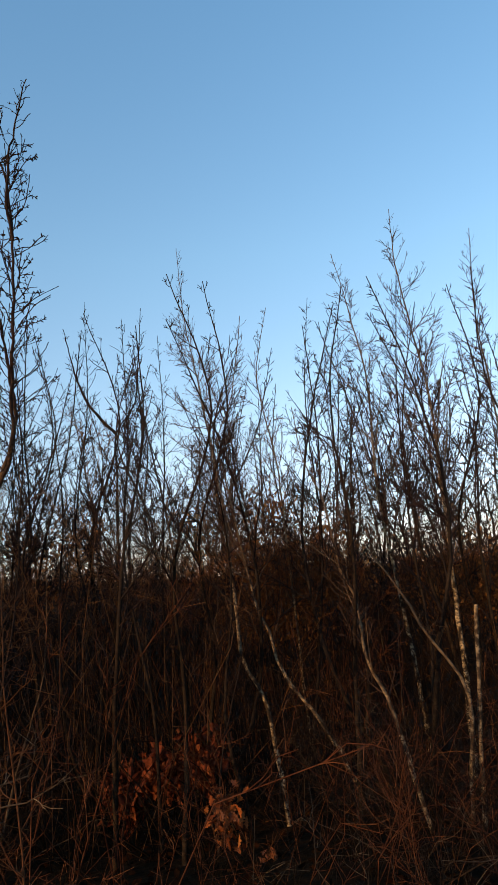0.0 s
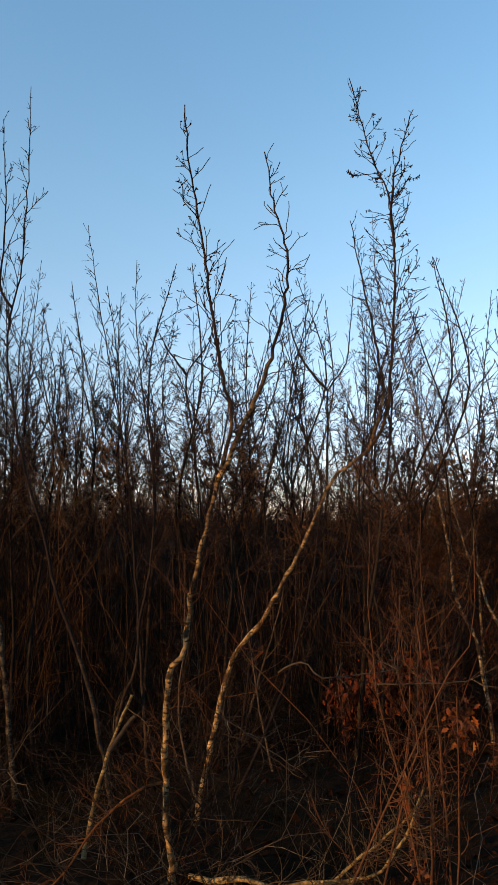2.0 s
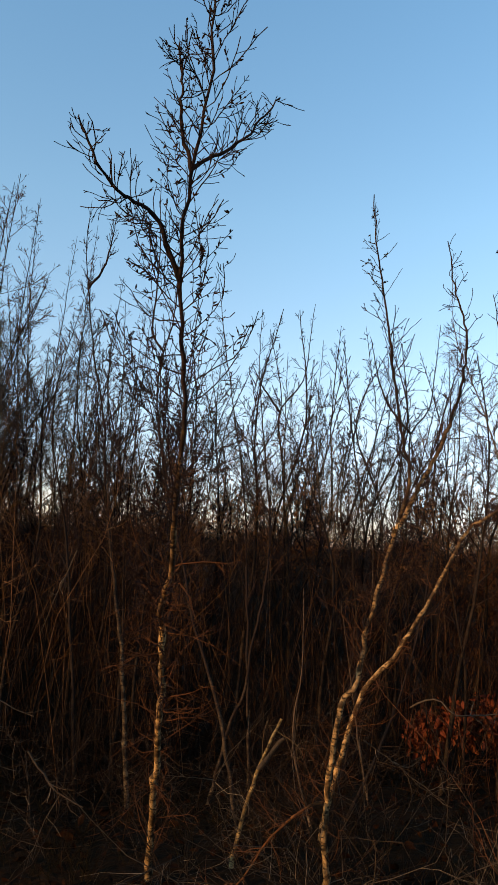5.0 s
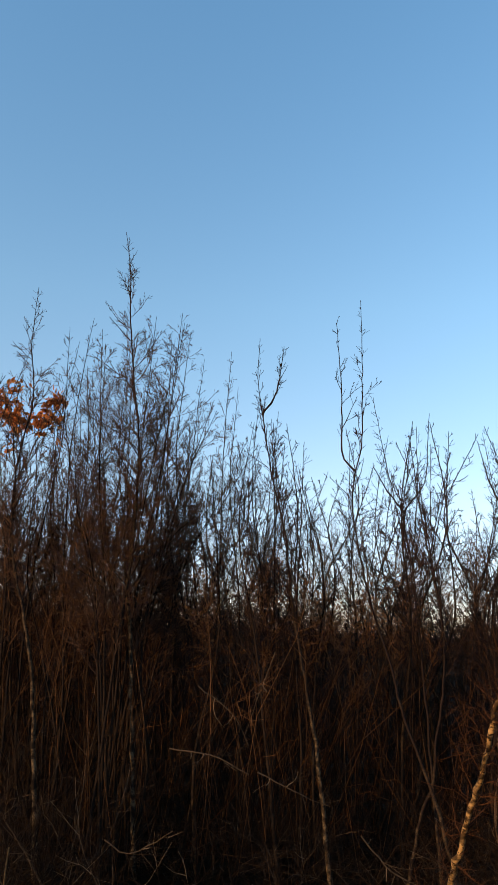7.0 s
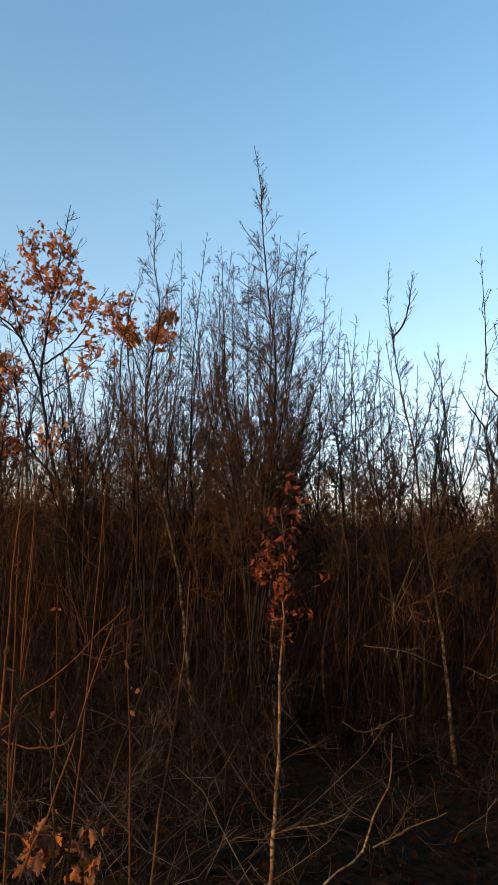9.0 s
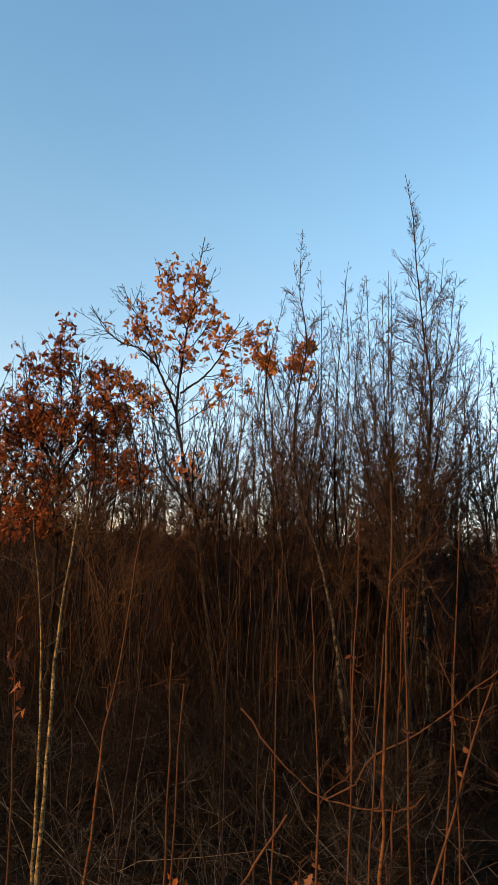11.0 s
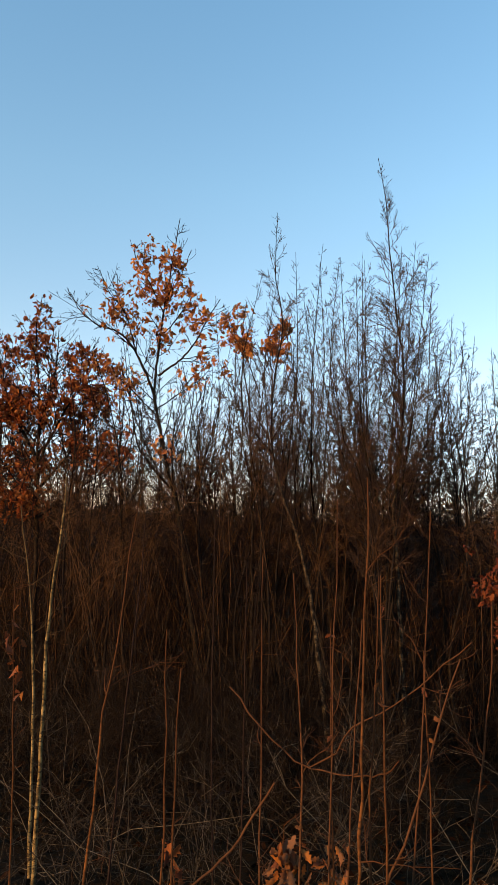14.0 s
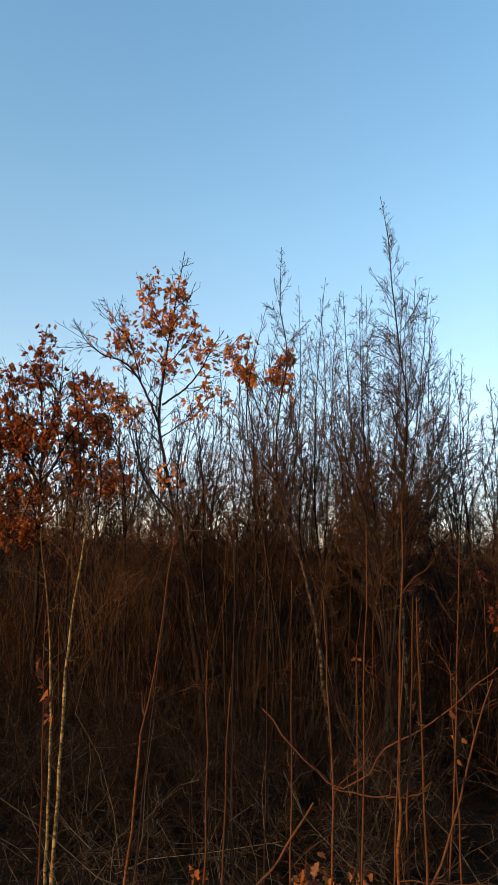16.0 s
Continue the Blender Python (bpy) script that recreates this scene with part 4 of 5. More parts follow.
tree("oak_tree", "thin oak holding one thick tuft of orange leaves", "tree", 43, [([(-9.78, 7.32, -1.1), (-9.93, 7.2, 2.42), (-10, 7.15, 3.34), (-10.07, 7.15, 4.27), (-10.19, 7.15, 4.84), (-10.24, 7.15, 5.51), (-10.2, 7.15, 5.99)], 0.04, 0.005), ([(-9.88, 7.15, 4.37), (-10.14, 7.1, 5.02), (-10.36, 7.1, 5.44), (-10.5, 7.1, 5.78)], 0.012, 0.004), ([(-9.88, 7.15, 4.65), (-9.74, 7.2, 5.14), (-9.54, 7.2, 5.43), (-9.44, 7.2, 5.82)], 0.012, 0.004)],
     OAK_BARK, limbs=30, lo=0.40, reach=0.9, ang=58, up=0.08, twigs=7, sprays=2, spray=0.16, fine=0.003, leaves=1000, leaf_mat=OAK_LEAF, leaf=0.085, scatter=0.06,
     where=balls([(-10.2, 7.15, 5.5, 0.38, 0.4), (-9.75, 7.15, 5.5, 0.3, 0.25), (-9.56, 7.15, 5.14, 0.15, 0.16), (-10.55, 7.15, 4.78, 0.28, 0.26), (-10.7, 7.15, 4.4, 0.16, 0.16)]), group="oaks in withered leaf")


# snags and low limbs
def stick(name, label, category, ctrl, r0, r1, material, seed, group="", twigs=0):
    rng = np.random.default_rng(seed)
    c = np.array(ctrl)
    line = curve_through(c - c[0], max(8, 3 * len(c)), 0.004, rng)[None]
    rad = taper([r0], [r1], line.shape[1])
    rad[0] *= 1 + rng.normal(0, 0.08, line.shape[1])
    root = thing(name, c[0], label, category, group)
    stem = part("stem", tube_mesh("stem", [(line, rad, 8)]), material, root)
    if twigs:
        p, d, f, r, ln = offshoots(rng, line, rad, twigs, 0.1, 1.0, 56, 16)
        tw = sprout(rng, p, d, 0.05 + 0.36 * rng.random(twigs) ** 1.8, 6, 0.1, 0.24)
        tr_ = taper(np.minimum(0.7 * r, 0.004), np.full(twigs, 0.0015), 6)
        q, e, f2, r2, l2 = offshoots(rng, tw, tr_, twigs * 3, 0.15, 1.0, 40, 12)
        sp = sprout(rng, q, e, rng.uniform(0.05, 0.2, twigs * 3), 3, 0.05, 0.15)
        part("twig_spray", tube_mesh("twigs", [(tw, tr_, 4), (sp, taper(np.full(len(q), 0.0018), np.full(len(q), 0.0012), 3), 3)]), material, stem, "thin bare side twigs", "stuff")
    return root


stick("fallen_limb", "mossy golden limb lying along the ground", "branch", [(-2.68, 4.08, -0.29), (-2.49, 4, -0.27), (-2.32, 3.95, -0.22), (-2.11, 3.9, -0.23), (-1.79, 3.85, -0.15), (-1.52, 3.8, -0.08), (-1.34, 3.75, 0.15), (-1.22, 3.7, 0.47)], 0.020, 0.006, YOUNG_BARK, 51, twigs=60)
stick("low_branch", "forked arm of a mossy limb rising from the ground", "branch", [(-1.74, 3.86, -0.15), (-1.59, 3.86, -0.01), (-1.47, 3.86, 0.09), (-1.34, 3.86, 0.2), (-1.24, 3.86, 0.28)], 0.012, 0.005, YOUNG_BARK, 171, twigs=34)
stick("low_branch", "thin grey bare branch slanting over a dark hollow", "branch", [(-2.57, 4.3, 0.69), (-2.41, 4.3, 0.6), (-2.14, 4.3, 0.43), (-1.92, 4.3, 0.29)], 0.005, 0.002, PALE, 172, twigs=9)
stick("low_branch", "thin orange branch hanging to the ground", "branch", [(-2.85, 3.95, 0.33), (-2.97, 3.8, 0.33), (-3.17, 3.7, 0.17), (-3.35, 3.6, -0.08), (-3.48, 3.5, -0.24), (-3.51, 3.4, -0.43)], 0.009, 0.004, STEM_BARK, 52, twigs=46)
stick("low_branch", "grey dead branch lying on the leaf litter", "branch", [(-2.79, 4.1, -0.33), (-2.99, 4, -0.43), (-3.12, 3.9, -0.5), (-3.4, 3.8, -0.62)], 0.018, 0.008, PALE, 53, twigs=10)
stick("tree_stump", "broken forked stump with pale torn wood", "stump", [(-3.57, 4.5, -0.6), (-3.54, 4.5, -0.37), (-3.45, 4.5, 0.07), (-3.38, 4.5, 0.33), (-3.32, 4.5, 0.48), (-3.22, 4.5, 0.73)], 0.021, 0.011, YOUNG_BARK, 54, twigs=12)
stick("low_branch", "short pale arm of a broken stump", "branch", [(-3.38, 4.5, 0.33), (-3.28, 4.5, 0.47), (-3.19, 4.5, 0.58)], 0.022, 0.014, PALE, 55)
stick("low_branch", "pale bent branch above the undergrowth", "branch", [(-2.16, 4.9, 0.84), (-1.96, 4.8, 0.95), (-1.81, 4.7, 0.86), (-1.47, 4.7, 0.9), (-1.23, 4.7, 0.95)], 0.008, 0.004, PALE, 56, twigs=8)
stick("dead_birch", "broken white birch pole leaning in the brush", "snag", [(1.98, 7.56, -1.1), (2.02, 7.5, -0.17), (2.08, 7.4, 0.7), (1.77, 7.4, 1.24), (1.52, 7.4, 1.74), (1.3, 7.4, 2.06)], 0.024, 0.010, BIRCH_BARK, 57, twigs=6)
stick("dead_birch", "short upright white birch snag", "snag", [(2.06, 7.5, -1.1), (2.17, 7.5, 0.32), (2.24, 7.5, 0.93), (2.29, 7.5, 1.52)], 0.024, 0.019, BIRCH_BARK, 58)

STICKS = "dead sticks in the undergrowth"
for seed, ctrl, r0 in ((151, [(-6.3, 4.5, 1.57), (-5.94, 4.5, 1.33), (-5.76, 4.5, 1.05)], 0.010), (152, [(-6.47, 4.2, 1.02), (-6.01, 4.1, 1), (-5.67, 4, 0.89)], 0.011), (153, [(-5.54, 3.6, 0.99), (-5.14, 3.6, 0.84), (-4.93, 3.6, 0.78)], 0.010), (154, [(-6.72, 3.3, 0.46), (-6.5, 3.3, 0.38), (-6.16, 3.3, 0.57)], 0.009), (155, [(-5.7, 6, 1.89), (-5.81, 6, 1.59), (-6.03, 6, 0.94)], 0.014), (156, [(-4.68, 3, 0.74), (-4.48, 3, 0.54), (-4.29, 3, 0.46)], 0.010)):
    stick("dead_stick", "pale dead stick caught in dark undergrowth", "branch", ctrl, 0.65 * r0, 0.003, PALE, seed, STICKS, 5)
for seed, ctrl, r0, tw in ((161, [(-1.15, 3.6, -0.6), (-1.35, 3.6, 0.48), (-1.42, 3.6, 0.7), (-1.49, 3.6, 1.06), (-1.53, 3.6, 1.44), (-1.53, 3.6, 2.03)], 0.010, 26), (162, [(-1.57, 3.7, -0.6), (-1.33, 3.7, 0.44), (-1.25, 3.7, 0.65), (-1.28, 3.7, 0.89), (-1.35, 3.7, 1.04), (-1.34, 3.7, 1.59)], 0.010, 22), (163, [(-1.24, 2.7, -0.6), (-1.21, 2.7, 0.62), (-1.2, 2.7, 0.99), (-1.2, 2.7, 1.25)], 0.009, 8), (164, [(-2.01, 3.2, -0.6), (-1.2, 3.2, 1.14), (-1.06, 3.2, 1.32), (-1.01, 3.2, 1.56), (-1, 3.2, 2)], 0.008, 16), (165, [(-1.17, 3.9, -0.6), (-1.16, 3.9, -0.43), (-1.15, 3.9, 0.15), (-1.17, 3.9, 0.67), (-1.2, 3.9, 1.2), (-1.25, 3.9, 1.74), (-1.38, 3.9, 2.24)], 0.012, 40), (166, [(-0.98, 4.1, -0.6), (-1, 4.1, -0.29), (-1.06, 4.1, 0.62), (-1.15, 4.1, 1.54), (-1.15, 4.1, 2.1)], 0.010, 34)):
    stick("sapling", "thin reddish bare sapling with fine side twigs", "sapling", ctrl, 0.8 * r0, 0.0025, DULL_BARK, seed, "reddish saplings", tw)
stick("low_branch", "pale thin branch reaching out over dark ground", "branch", [(-1.51, 3.8, 1.03), (-1.17, 3.8, 1.05), (-0.97, 3.8, 1.07), (-0.75, 3.8, 1.16)], 0.006, 0.002, PALE, 167, twigs=8)
stick("low_branch", "forked yellow-brown branch rising from the brush", "branch", [(-7.3, 1.2, -0.6), (-6.91, 1.2, 0.04), (-6.68, 1.2, 0.25), (-6.62, 1.2, 0.46), (-6.52, 1.2, 0.68), (-6.51, 1.2, 0.99)], 0.012, 0.004, YOUNG_BARK, 168, twigs=10)
stick("low_branch", "thin yellow-brown side branch", "branch", [(-7.18, 1.1, 0.38), (-6.87, 1.15, 0.45), (-6.69, 1.2, 0.59)], 0.006, 0.003, YOUNG_BARK, 169, twigs=5)
stick("low_branch", "thin yellow-brown side branch", "branch", [(-6.61, 1.2, 0.29), (-6.41, 1.2, 0.41), (-6.16, 1.2, 0.54)], 0.006, 0.003, YOUNG_BARK, 170, twigs=6)

# saplings in front, second stretch
SAP = "bare saplings beside the path"
for seed, ctrl, r0, r1, m, tw in (
        (61, [(-8.4, -0.4, -0.6), (-8.4, -0.4, 0.75), (-8.4, -0.4, 1.08), (-8.41, -0.4, 1.53), (-8.41, -0.4, 1.92), (-8.41, -0.4, 2.31), (-8.42, -0.4, 2.63)], 0.0120, 0.0040, STEM_BARK, 8), (62, [(-8.35, -0.35, -0.6), (-8.35, -0.35, 0.73), (-8.36, -0.35, 1.14), (-8.35, -0.35, 1.7), (-8.35, -0.35, 2.18)], 0.0088, 0.0032, STEM_BARK, 8), (63, [(-8.69, 0.2, -0.6), (-8.69, 0.2, 0.4), (-8.7, 0.2, 0.95), (-8.72, 0.2, 1.34), (-8.77, 0.2, 1.86), (-8.79, 0.2, 2.11)], 0.0104, 0.0032, DULL_BARK, 14),
        (64, [(-8.9, 0.3, -0.6), (-8.91, 0.3, 0.32), (-8.94, 0.3, 1.14), (-8.98, 0.3, 2.19)], 0.0072, 0.0024, DULL_BARK, 8), (65, [(-9.25, -0.5, -0.6), (-9.28, -0.5, 0.69), (-9.29, -0.5, 1.1), (-9.33, -0.5, 1.87)], 0.0080, 0.0032, STEM_BARK, 6), (66, [(-9.13, -0.95, -0.6), (-9.14, -0.95, 0.94), (-9.15, -0.95, 1.4), (-9.15, -0.95, 1.8)], 0.0075, 0.0031, STEM_BARK, 6),
        (67, [(-9.75, -0.3, -0.6), (-9.72, -0.3, 0.54), (-9.69, -0.3, 0.98), (-9.67, -0.3, 1.45), (-9.62, -0.3, 1.81), (-9.59, -0.3, 2.24), (-9.56, -0.3, 2.5)], 0.0122, 0.0034, STEM_BARK, 16), (68, [(-10.78, 1.6, -0.58), (-10.8, 1.6, 0.34), (-10.82, 1.6, 1.21), (-10.81, 1.6, 1.84), (-10.77, 1.6, 2.34), (-10.77, 1.6, 2.66)], 0.0220, 0.0055, YOUNG_BARK, 22), (69, [(-10.89, 1.8, -0.69), (-10.98, 1.8, 0.7), (-11.06, 1.8, 1.48), (-11.16, 1.8, 2.03), (-11.24, 1.8, 2.41)], 0.0165, 0.0045, YOUNG_BARK, 14),
        (70, [(-8.49, -0.8, -0.6), (-8.47, -0.8, 0.95), (-8.46, -0.8, 1.48), (-8.45, -0.8, 1.75), (-8.44, -0.8, 2.02)], 0.0060, 0.0026, DULL_BARK, 8), (71, [(-8.52, 0.1, -0.6), (-8.53, 0.1, 0.47), (-8.55, 0.1, 1.53), (-8.55, 0.1, 1.98), (-8.56, 0.1, 2.53)], 0.0072, 0.0032, DULL_BARK, 10), (72, [(-8.14, -0.15, -0.6), (-8.13, -0.15, 0.65), (-8.11, -0.15, 1.44), (-8.1, -0.15, 1.82), (-8.09, -0.15, 2.49)], 0.0075, 0.003, DULL_BARK, 12),
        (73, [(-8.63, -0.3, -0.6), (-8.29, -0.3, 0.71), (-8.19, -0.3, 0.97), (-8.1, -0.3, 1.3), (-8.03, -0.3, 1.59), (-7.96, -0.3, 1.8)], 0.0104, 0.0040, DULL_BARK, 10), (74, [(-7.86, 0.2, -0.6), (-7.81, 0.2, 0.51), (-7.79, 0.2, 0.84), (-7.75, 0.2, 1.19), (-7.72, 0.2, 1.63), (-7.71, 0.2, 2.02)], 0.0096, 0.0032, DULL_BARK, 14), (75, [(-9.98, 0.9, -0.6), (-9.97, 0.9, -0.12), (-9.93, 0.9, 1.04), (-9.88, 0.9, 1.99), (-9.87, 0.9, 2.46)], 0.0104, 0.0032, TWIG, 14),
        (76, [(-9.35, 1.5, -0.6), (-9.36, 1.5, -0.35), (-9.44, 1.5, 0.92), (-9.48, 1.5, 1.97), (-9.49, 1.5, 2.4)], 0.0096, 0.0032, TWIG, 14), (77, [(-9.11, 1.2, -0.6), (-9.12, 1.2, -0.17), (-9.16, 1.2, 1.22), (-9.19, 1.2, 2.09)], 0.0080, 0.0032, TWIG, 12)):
    # saplings in TWIG are dark by colour, which stands for their shade
    lab = {STEM_BARK.name: "straight bare sapling with smooth orange-brown bark", DULL_BARK.name: "thin bare sapling with dull reddish-brown bark", YOUNG_BARK.name: "young birch stem with yellow-green bark",
           TWIG.name: "thin dark bare sapling in the shade"}[m.name]
    stick("sapling", lab, "sapling", ctrl, 0.9 * r0, r1, m, seed, SAP, tw // 2)
stick("leaning_stem", "pale dead stem leaning across the saplings", "branch", [(-9.21, -0.5, 0.7), (-9, -0.4, 0.87), (-8.88, -0.4, 1.06), (-8.8, -0.4, 1.2)], 0.0065, 0.0045, DULL_BARK, 81)
stick("bramble_stem", "long arching bramble stem between saplings", "bramble", [(-9.1, 0.05, 1.5), (-8.91, 0, 1.32), (-8.69, 0, 1.15), (-8.52, -0.05, 1.25), (-8.44, -0.1, 1.39), (-8.18, -0.2, 1.59), (-7.91, -0.3, 1.88)], 0.0050, 0.0030, DULL_BARK, 82, twigs=6)
stick("bramble_stem", "short thin arching bramble stem", "bramble", [(-8.43, 0, 1.12), (-8.26, 0, 1.15), (-8.2, 0, 1.22)], 0.005, 0.003, STEM_BARK, 83)
stick("bramble_stem", "thin arching bramble stem", "bramble", [(-8.7, 0.3, 1.05), (-8.42, 0.1, 1.09), (-8.4, 0.05, 1.24)], 0.0045, 0.003, DULL_BARK, 84)


# ---- withered oak scrub ----
LEAF_MESH = {}
for m in (SHOOT_LEAF, RED_SHOOT_LEAF):
    LEAF_MESH[m.name] = [leaf_mesh("leaf", np.random.default_rng(90 + i), np.zeros((1, 3)), np.array([[0, 0.15, -1.0]]), [1.0], 9) for i in range(4)]


def oak_scrub(name, label, category, seed, centre, size, n_leaf, material, leaf=0.12, foot=None, single=True):
    """A low oak shoot with leaves that hang in a clump; near ones have each leaf for itself."""
    rng = np.random.default_rng(seed)
    c = np.array(centre, float)
    foot = np.array(foot if foot else (c[0] + 0.1, c[1] + 0.1, ground_z(c[0], c[1]) - 0.05))
    root = thing(name, foot, label, category)
    line = curve_through([(0, 0, 0), (c - foot) * 0.5 + rng.normal(0, 0.03, 3), c - foot, (c - foot) * 1.02 + np.array([0, 0, size[2]])], 12, 0.004, rng)[None]
    rad = taper([0.008], [0.003], 12)
    p, d, f, r, ln = offshoots(rng, line, rad, 16, 0.35, 1.0, 60, 12)
    tw = sprout(rng, p, d, rng.uniform(0.4, 1.0, 16) * max(size[:2]), 6, 0.04, 0.14)
    part("stem", tube_mesh("stem", [(line, rad, 7)]), STEM_BARK, root)
    spray = part("twig_spray", tube_mesh("twigs", [(tw, taper(np.full(16, 0.003), np.full(16, 0.0015), 6), 4)]), STEM_BARK, root, "thin brown side shoots", "stuff")
    pool = tw[:, 1:].reshape(-1, 3)
    pos = pool[rng.integers(0, len(pool), n_leaf)] * 0.5 + 0.5 * ((c - foot) + rng.normal(0, 0.42, (n_leaf, 3)) * np.array(size))
    if single:
        meshes = LEAF_MESH[material.name]
        for q in pos:
            ob = part("leaf", meshes[rng.integers(0, 4)], material, spray)
            ob.rotation_euler = (rng.normal(0, 0.6), rng.normal(0, 0.6), rng.uniform(0, 6.28))
            ob.location = q
            ob.scale = (leaf * rng.uniform(0.7, 1.25),) * 3
    else:
        way = rng.normal(0, 0.5, (n_leaf, 3)) + np.array([0, 0, -0.8])
        part("foliage", leaf_mesh("foliage", rng, pos, way, leaf * rng.uniform(0.6, 1.25, n_leaf), 5), material, spray, "hanging withered leaves", "stuff")
    return root


oak_scrub("oak_scrub", "low oak shoot with bright orange withered leaves", "oak shoot", 101, (-8.51, 1.34, 0.05), (0.22, 0.2, 0.15), 44, SHOOT_LEAF, 0.085)
oak_scrub("oak_scrub", "low oak shoot with dull red-brown withered leaves", "oak shoot", 102, (-8.85, 1.34, 0.09), (0.26, 0.2, 0.17), 46, SHOOT_LEAF, 0.10)
oak_scrub("oak_scrub", "small oak shoot with dull withered leaves", "oak shoot", 103, (-9.49, 0.6, 0.35), (0.10, 0.12, 0.16), 20, RED_SHOOT_LEAF, 0.09)
oak_scrub("oak_scrub", "thin oak shoot with a few leaves", "oak shoot", 104, (-10.49, 0.3, 1.73), (0.14, 0.14, 0.16), 14, RED_SHOOT_LEAF, 0.07)
for i, c in enumerate(((-8.57, 0.6, 1.71), (-8.05, 0.3, 1.62), (-8.35, -0.5, 2.07))):
    oak_scrub("oak_scrub", "slender oak shoot with a couple of leaves", "oak shoot", 105 + i, c, (0.06, 0.06, 0.06), 4, RED_SHOOT_LEAF, 0.05)
oak_scrub("oak_scrub", "small oak shoot with a few red leaves", "oak shoot", 110, (0.08, 7.4, -0.63), (0.2, 0.2, 0.14), 14, RED_SHOOT_LEAF, 0.11)
oak_scrub("oak_scrub", "low oak shoot with dull red leaves by a fallen limb", "oak shoot", 109, (-0.89, 5, -0.66), (0.22, 0.2, 0.25), 26, RED_SHOOT_LEAF, 0.10)
for i, (c, n) in enumerate((((-1.28, 3.95, 0.45), 34), ((-1.22, 4.0, -0.12), 40))):
    oak_scrub("oak_scrub", "oak shoot with dull red leaves beside a mossy limb", "oak shoot", 180 + i, c, (0.14, 0.16, 0.16), n, RED_SHOOT_LEAF, 0.065)
oak_scrub("oak_scrub", "oak shoot with hanging rust-brown leaves", "oak shoot", 111, (-0.31, 7.4, -0.32), (0.34, 0.3, 0.38), 90, RED_SHOOT_LEAF, 0.11)
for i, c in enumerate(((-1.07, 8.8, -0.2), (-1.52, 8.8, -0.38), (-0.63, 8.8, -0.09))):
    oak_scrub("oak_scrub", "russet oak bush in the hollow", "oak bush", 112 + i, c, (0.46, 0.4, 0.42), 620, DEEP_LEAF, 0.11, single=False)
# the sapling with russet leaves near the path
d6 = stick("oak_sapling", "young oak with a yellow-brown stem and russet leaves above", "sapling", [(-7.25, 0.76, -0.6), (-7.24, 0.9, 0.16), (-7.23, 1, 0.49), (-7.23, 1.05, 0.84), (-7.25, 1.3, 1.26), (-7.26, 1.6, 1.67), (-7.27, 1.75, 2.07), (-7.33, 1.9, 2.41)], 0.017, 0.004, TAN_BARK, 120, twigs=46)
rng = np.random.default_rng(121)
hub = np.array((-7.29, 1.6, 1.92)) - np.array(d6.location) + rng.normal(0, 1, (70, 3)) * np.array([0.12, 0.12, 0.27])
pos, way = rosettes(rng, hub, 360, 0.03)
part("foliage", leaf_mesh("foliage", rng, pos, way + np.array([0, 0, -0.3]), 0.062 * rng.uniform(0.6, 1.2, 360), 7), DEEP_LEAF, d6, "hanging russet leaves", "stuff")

# ---- trees farther in ----
BACK = "bare birches filling the wood"
kinds, HEIGHT = [], []
for i in range(14):
    r_ = np.random.default_rng(200 + i)
    h = r_.uniform(5.6, 7.0)
    HEIGHT.append(h)
    w = r_.normal(0, 0.3, (4, 2)).cumsum(axis=0)
    ctrl = [(0, 0, 0)] + [(w[j][0], w[j][1], h * (j + 1) / 4) for j in range(4)]
    full = i < 7
    kinds.append(tree("birch_tree", "slim leafless birch in the depth of the wood", "tree", 210 + i, [(ctrl, 0.034, 0.005)], OAK_BARK,
                      limbs=22 if full else 18, lo=0.22, reach=1.4, ang=42, up=0.15, twigs=11 if full else 8, sprays=2 if full else 1, thick=0.9, spray=0.16,
                      fine=0.0048 if full else 0.007, big=3, seg=6, ends=2, group=BACK))
rng = np.random.default_rng(300)
places, used = [], [0] * 14
n_back = 0
while n_back < 300:
    xs, ys = in_view(rng, 1, 7.4, 22.0, 0.55, 0.5)
    xx, yy = float(xs[0]), float(ys[0])
    if n_back >= 276:
        xx, yy = rng.uniform(-12.6, -6.6), rng.uniform(6.7, 9.6)
    if any((xx - a) ** 2 + (yy - b) ** 2 < 0.35 for a, b in places):
        continue
    places.append((xx, yy))
    tall = 3.2 + (yy + 2.0) * rng.uniform(0.16, 0.31) if n_back < 276 else rng.uniform(5.0, 6.2)
    k = int(rng.integers(0, 7)) + (7 if yy > 12.5 else 0)
    m = pose(xx, yy, float(ground_z(xx, yy)) - 0.05, rng.normal(0, 3), rng.normal(0, 3), rng.uniform(0, 360))
    if used[k]:
        copy_thing(kinds[k], m @ Matrix.Scale(tall / HEIGHT[k], 4))
    else:
        kinds[k].matrix_basis = m
    used[k] += 1
    n_back += 1
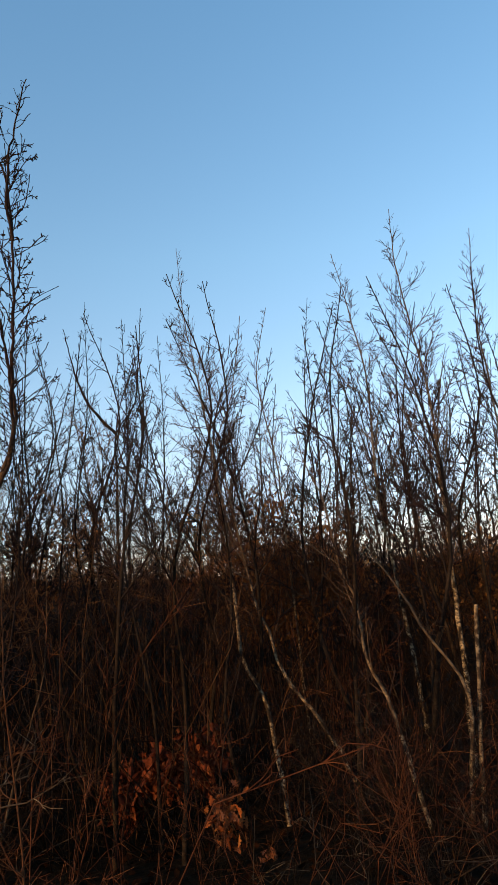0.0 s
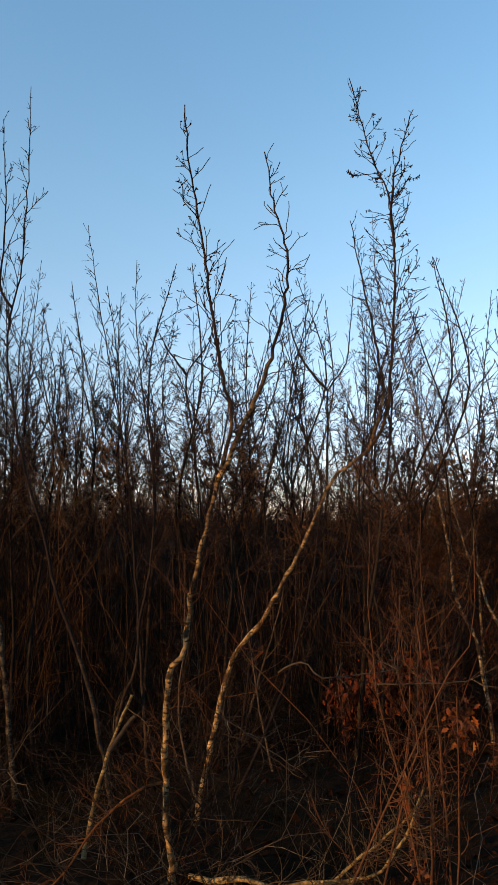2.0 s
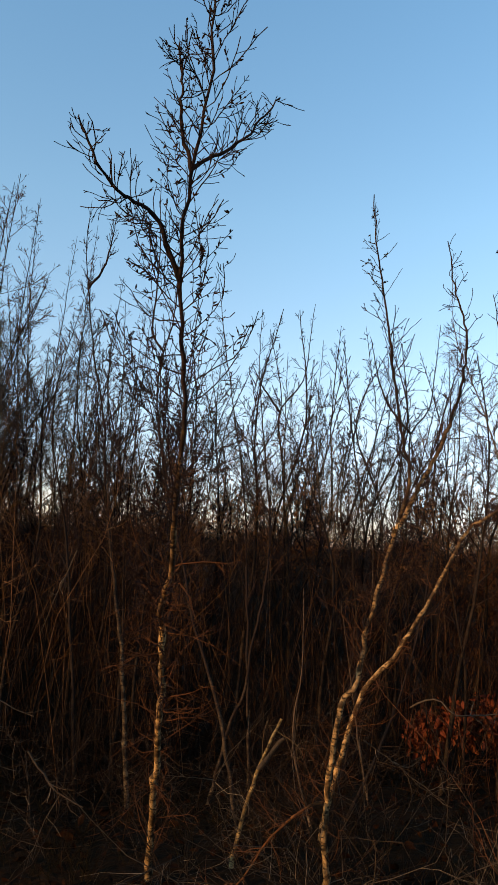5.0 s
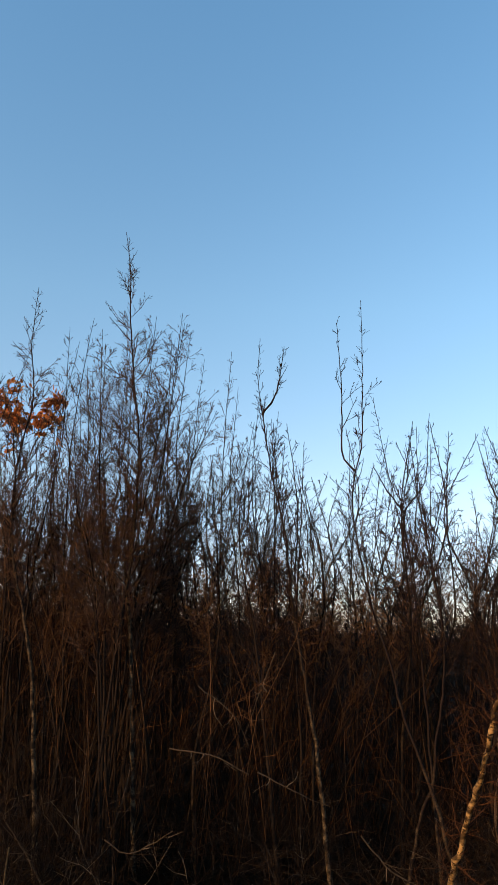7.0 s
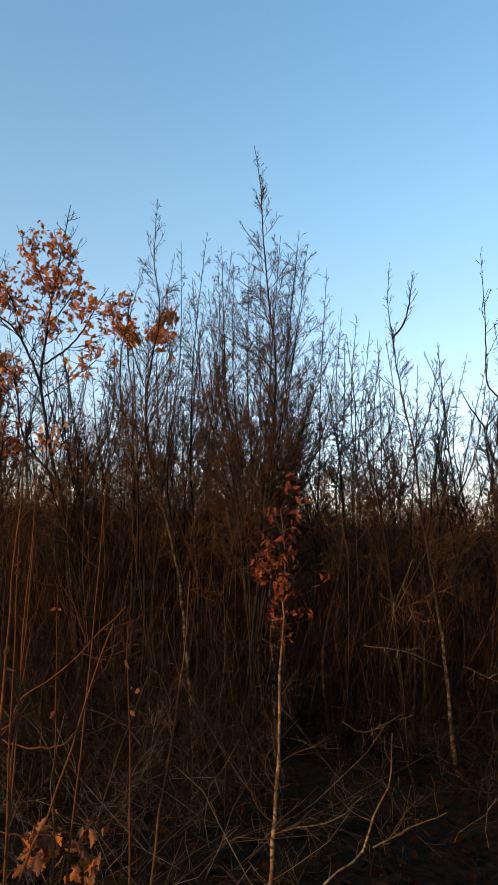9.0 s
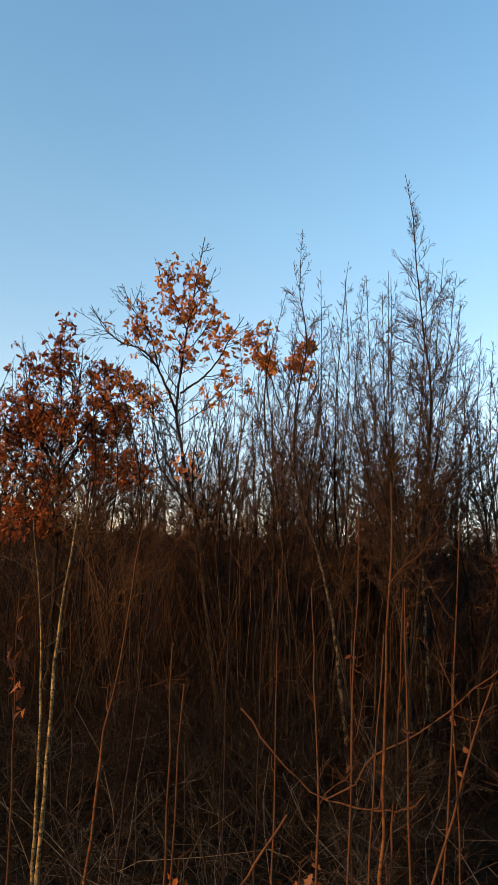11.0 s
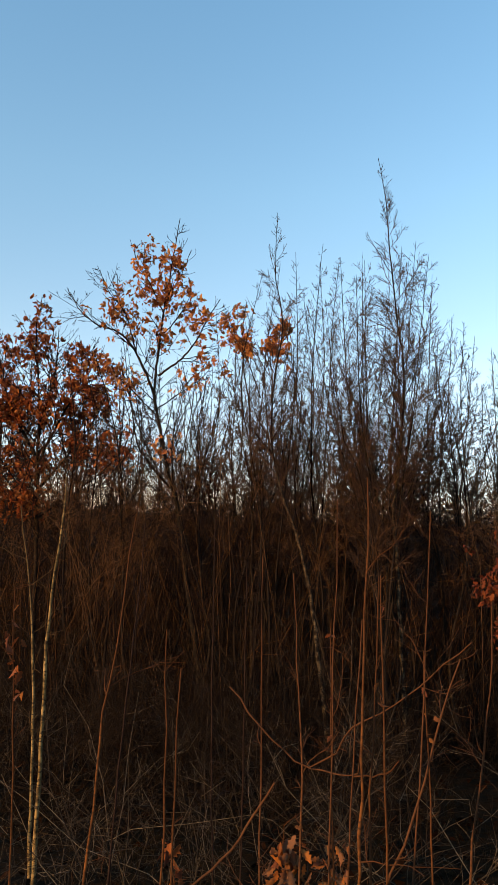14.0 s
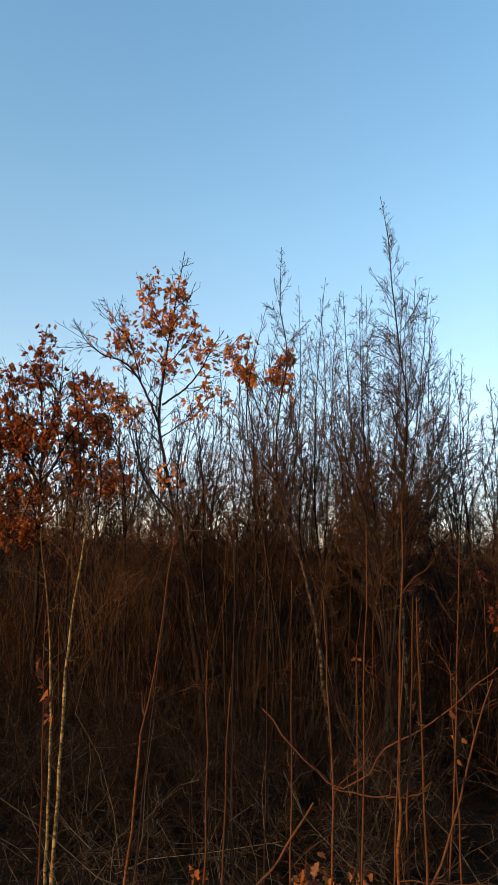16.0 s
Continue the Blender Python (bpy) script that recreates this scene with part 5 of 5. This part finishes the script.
# thin brown poles in the brush
kinds = []
for i in range(6):
    r_ = np.random.default_rng(400 + i)
    h = r_.uniform(2.6, 3.8)
    w = r_.normal(0, 0.14, (3, 2)).cumsum(axis=0)
    ctrl = [(0, 0, 0)] + [(w[j][0], w[j][1], h * (j + 1) / 3) for j in range(3)]
    kinds.append(tree("sapling_tree", "bare brown sapling in the undergrowth", "sapling", 410 + i, [(ctrl, 0.018, 0.003)], OAK_BARK if i % 2 else BIRCH_BARK,
                      limbs=16, lo=0.25, reach=0.7, ang=36, twigs=6, sprays=2, spray=0.18, fine=0.0026, big=3, seg=7, group="saplings in the undergrowth"))
rng = np.random.default_rng(301)
count = 0
while count < 80:
    xs, ys = in_view(rng, 1, 4.6, 14.0, 0.5, 0.46)
    xx, yy = float(xs[0]), float(ys[0])
    if off_path(xx, yy) < 5.2:
        continue
    m = pose(xx, yy, float(ground_z(xx, yy)) - 0.05, rng.normal(0, 6), rng.normal(0, 6), rng.uniform(0, 360)) @ Matrix.Scale(rng.uniform(0.7, 1.1), 4)
    src = kinds[count % 6]
    if count < 6:
        src.matrix_basis = m.normalized()
    else:
        copy_thing(src, m)
    count += 1

# russet oak bushes deep in the wood
for i, (x, y, z, w) in enumerate([(-17.54, 12.5, 2.75, 1.1), (-5.6, 15, 3.27, 1), (-3.5, 14, 2.85, 0.9), (-0.9, 14, 2.99, 1.1), (0.47, 13, 2.9, 1.2), (-6.67, 14, 3.56, 1), (-3.54, 15, 3.14, 1.1), (-8.1, 13, 2.97, 1), (-4.28, 14, 2.85, 1.2)]):
    oak_scrub("oak_bush", "russet oak bush deep among bare trunks", "oak bush", 130 + i, (x, y, z - 0.2), (w, w * 0.8, 0.6 * w), int(700 * w), BUSH_LEAF, 0.075, single=False)
for i, (x, y, z, w) in enumerate([(1.48, 13, 2.24, 1.3), (3.69, 12, 1.87, 1.4), (0.4, 12, 2.01, 1.2)]):
    oak_scrub("oak_bush", "broad dark red-brown bush behind leaning birches", "oak bush", 150 + i, (x, y, z - 0.4), (1.4 * w, w, 0.7 * w), int(1700 * w), BUSH_LEAF, 0.08, single=False)
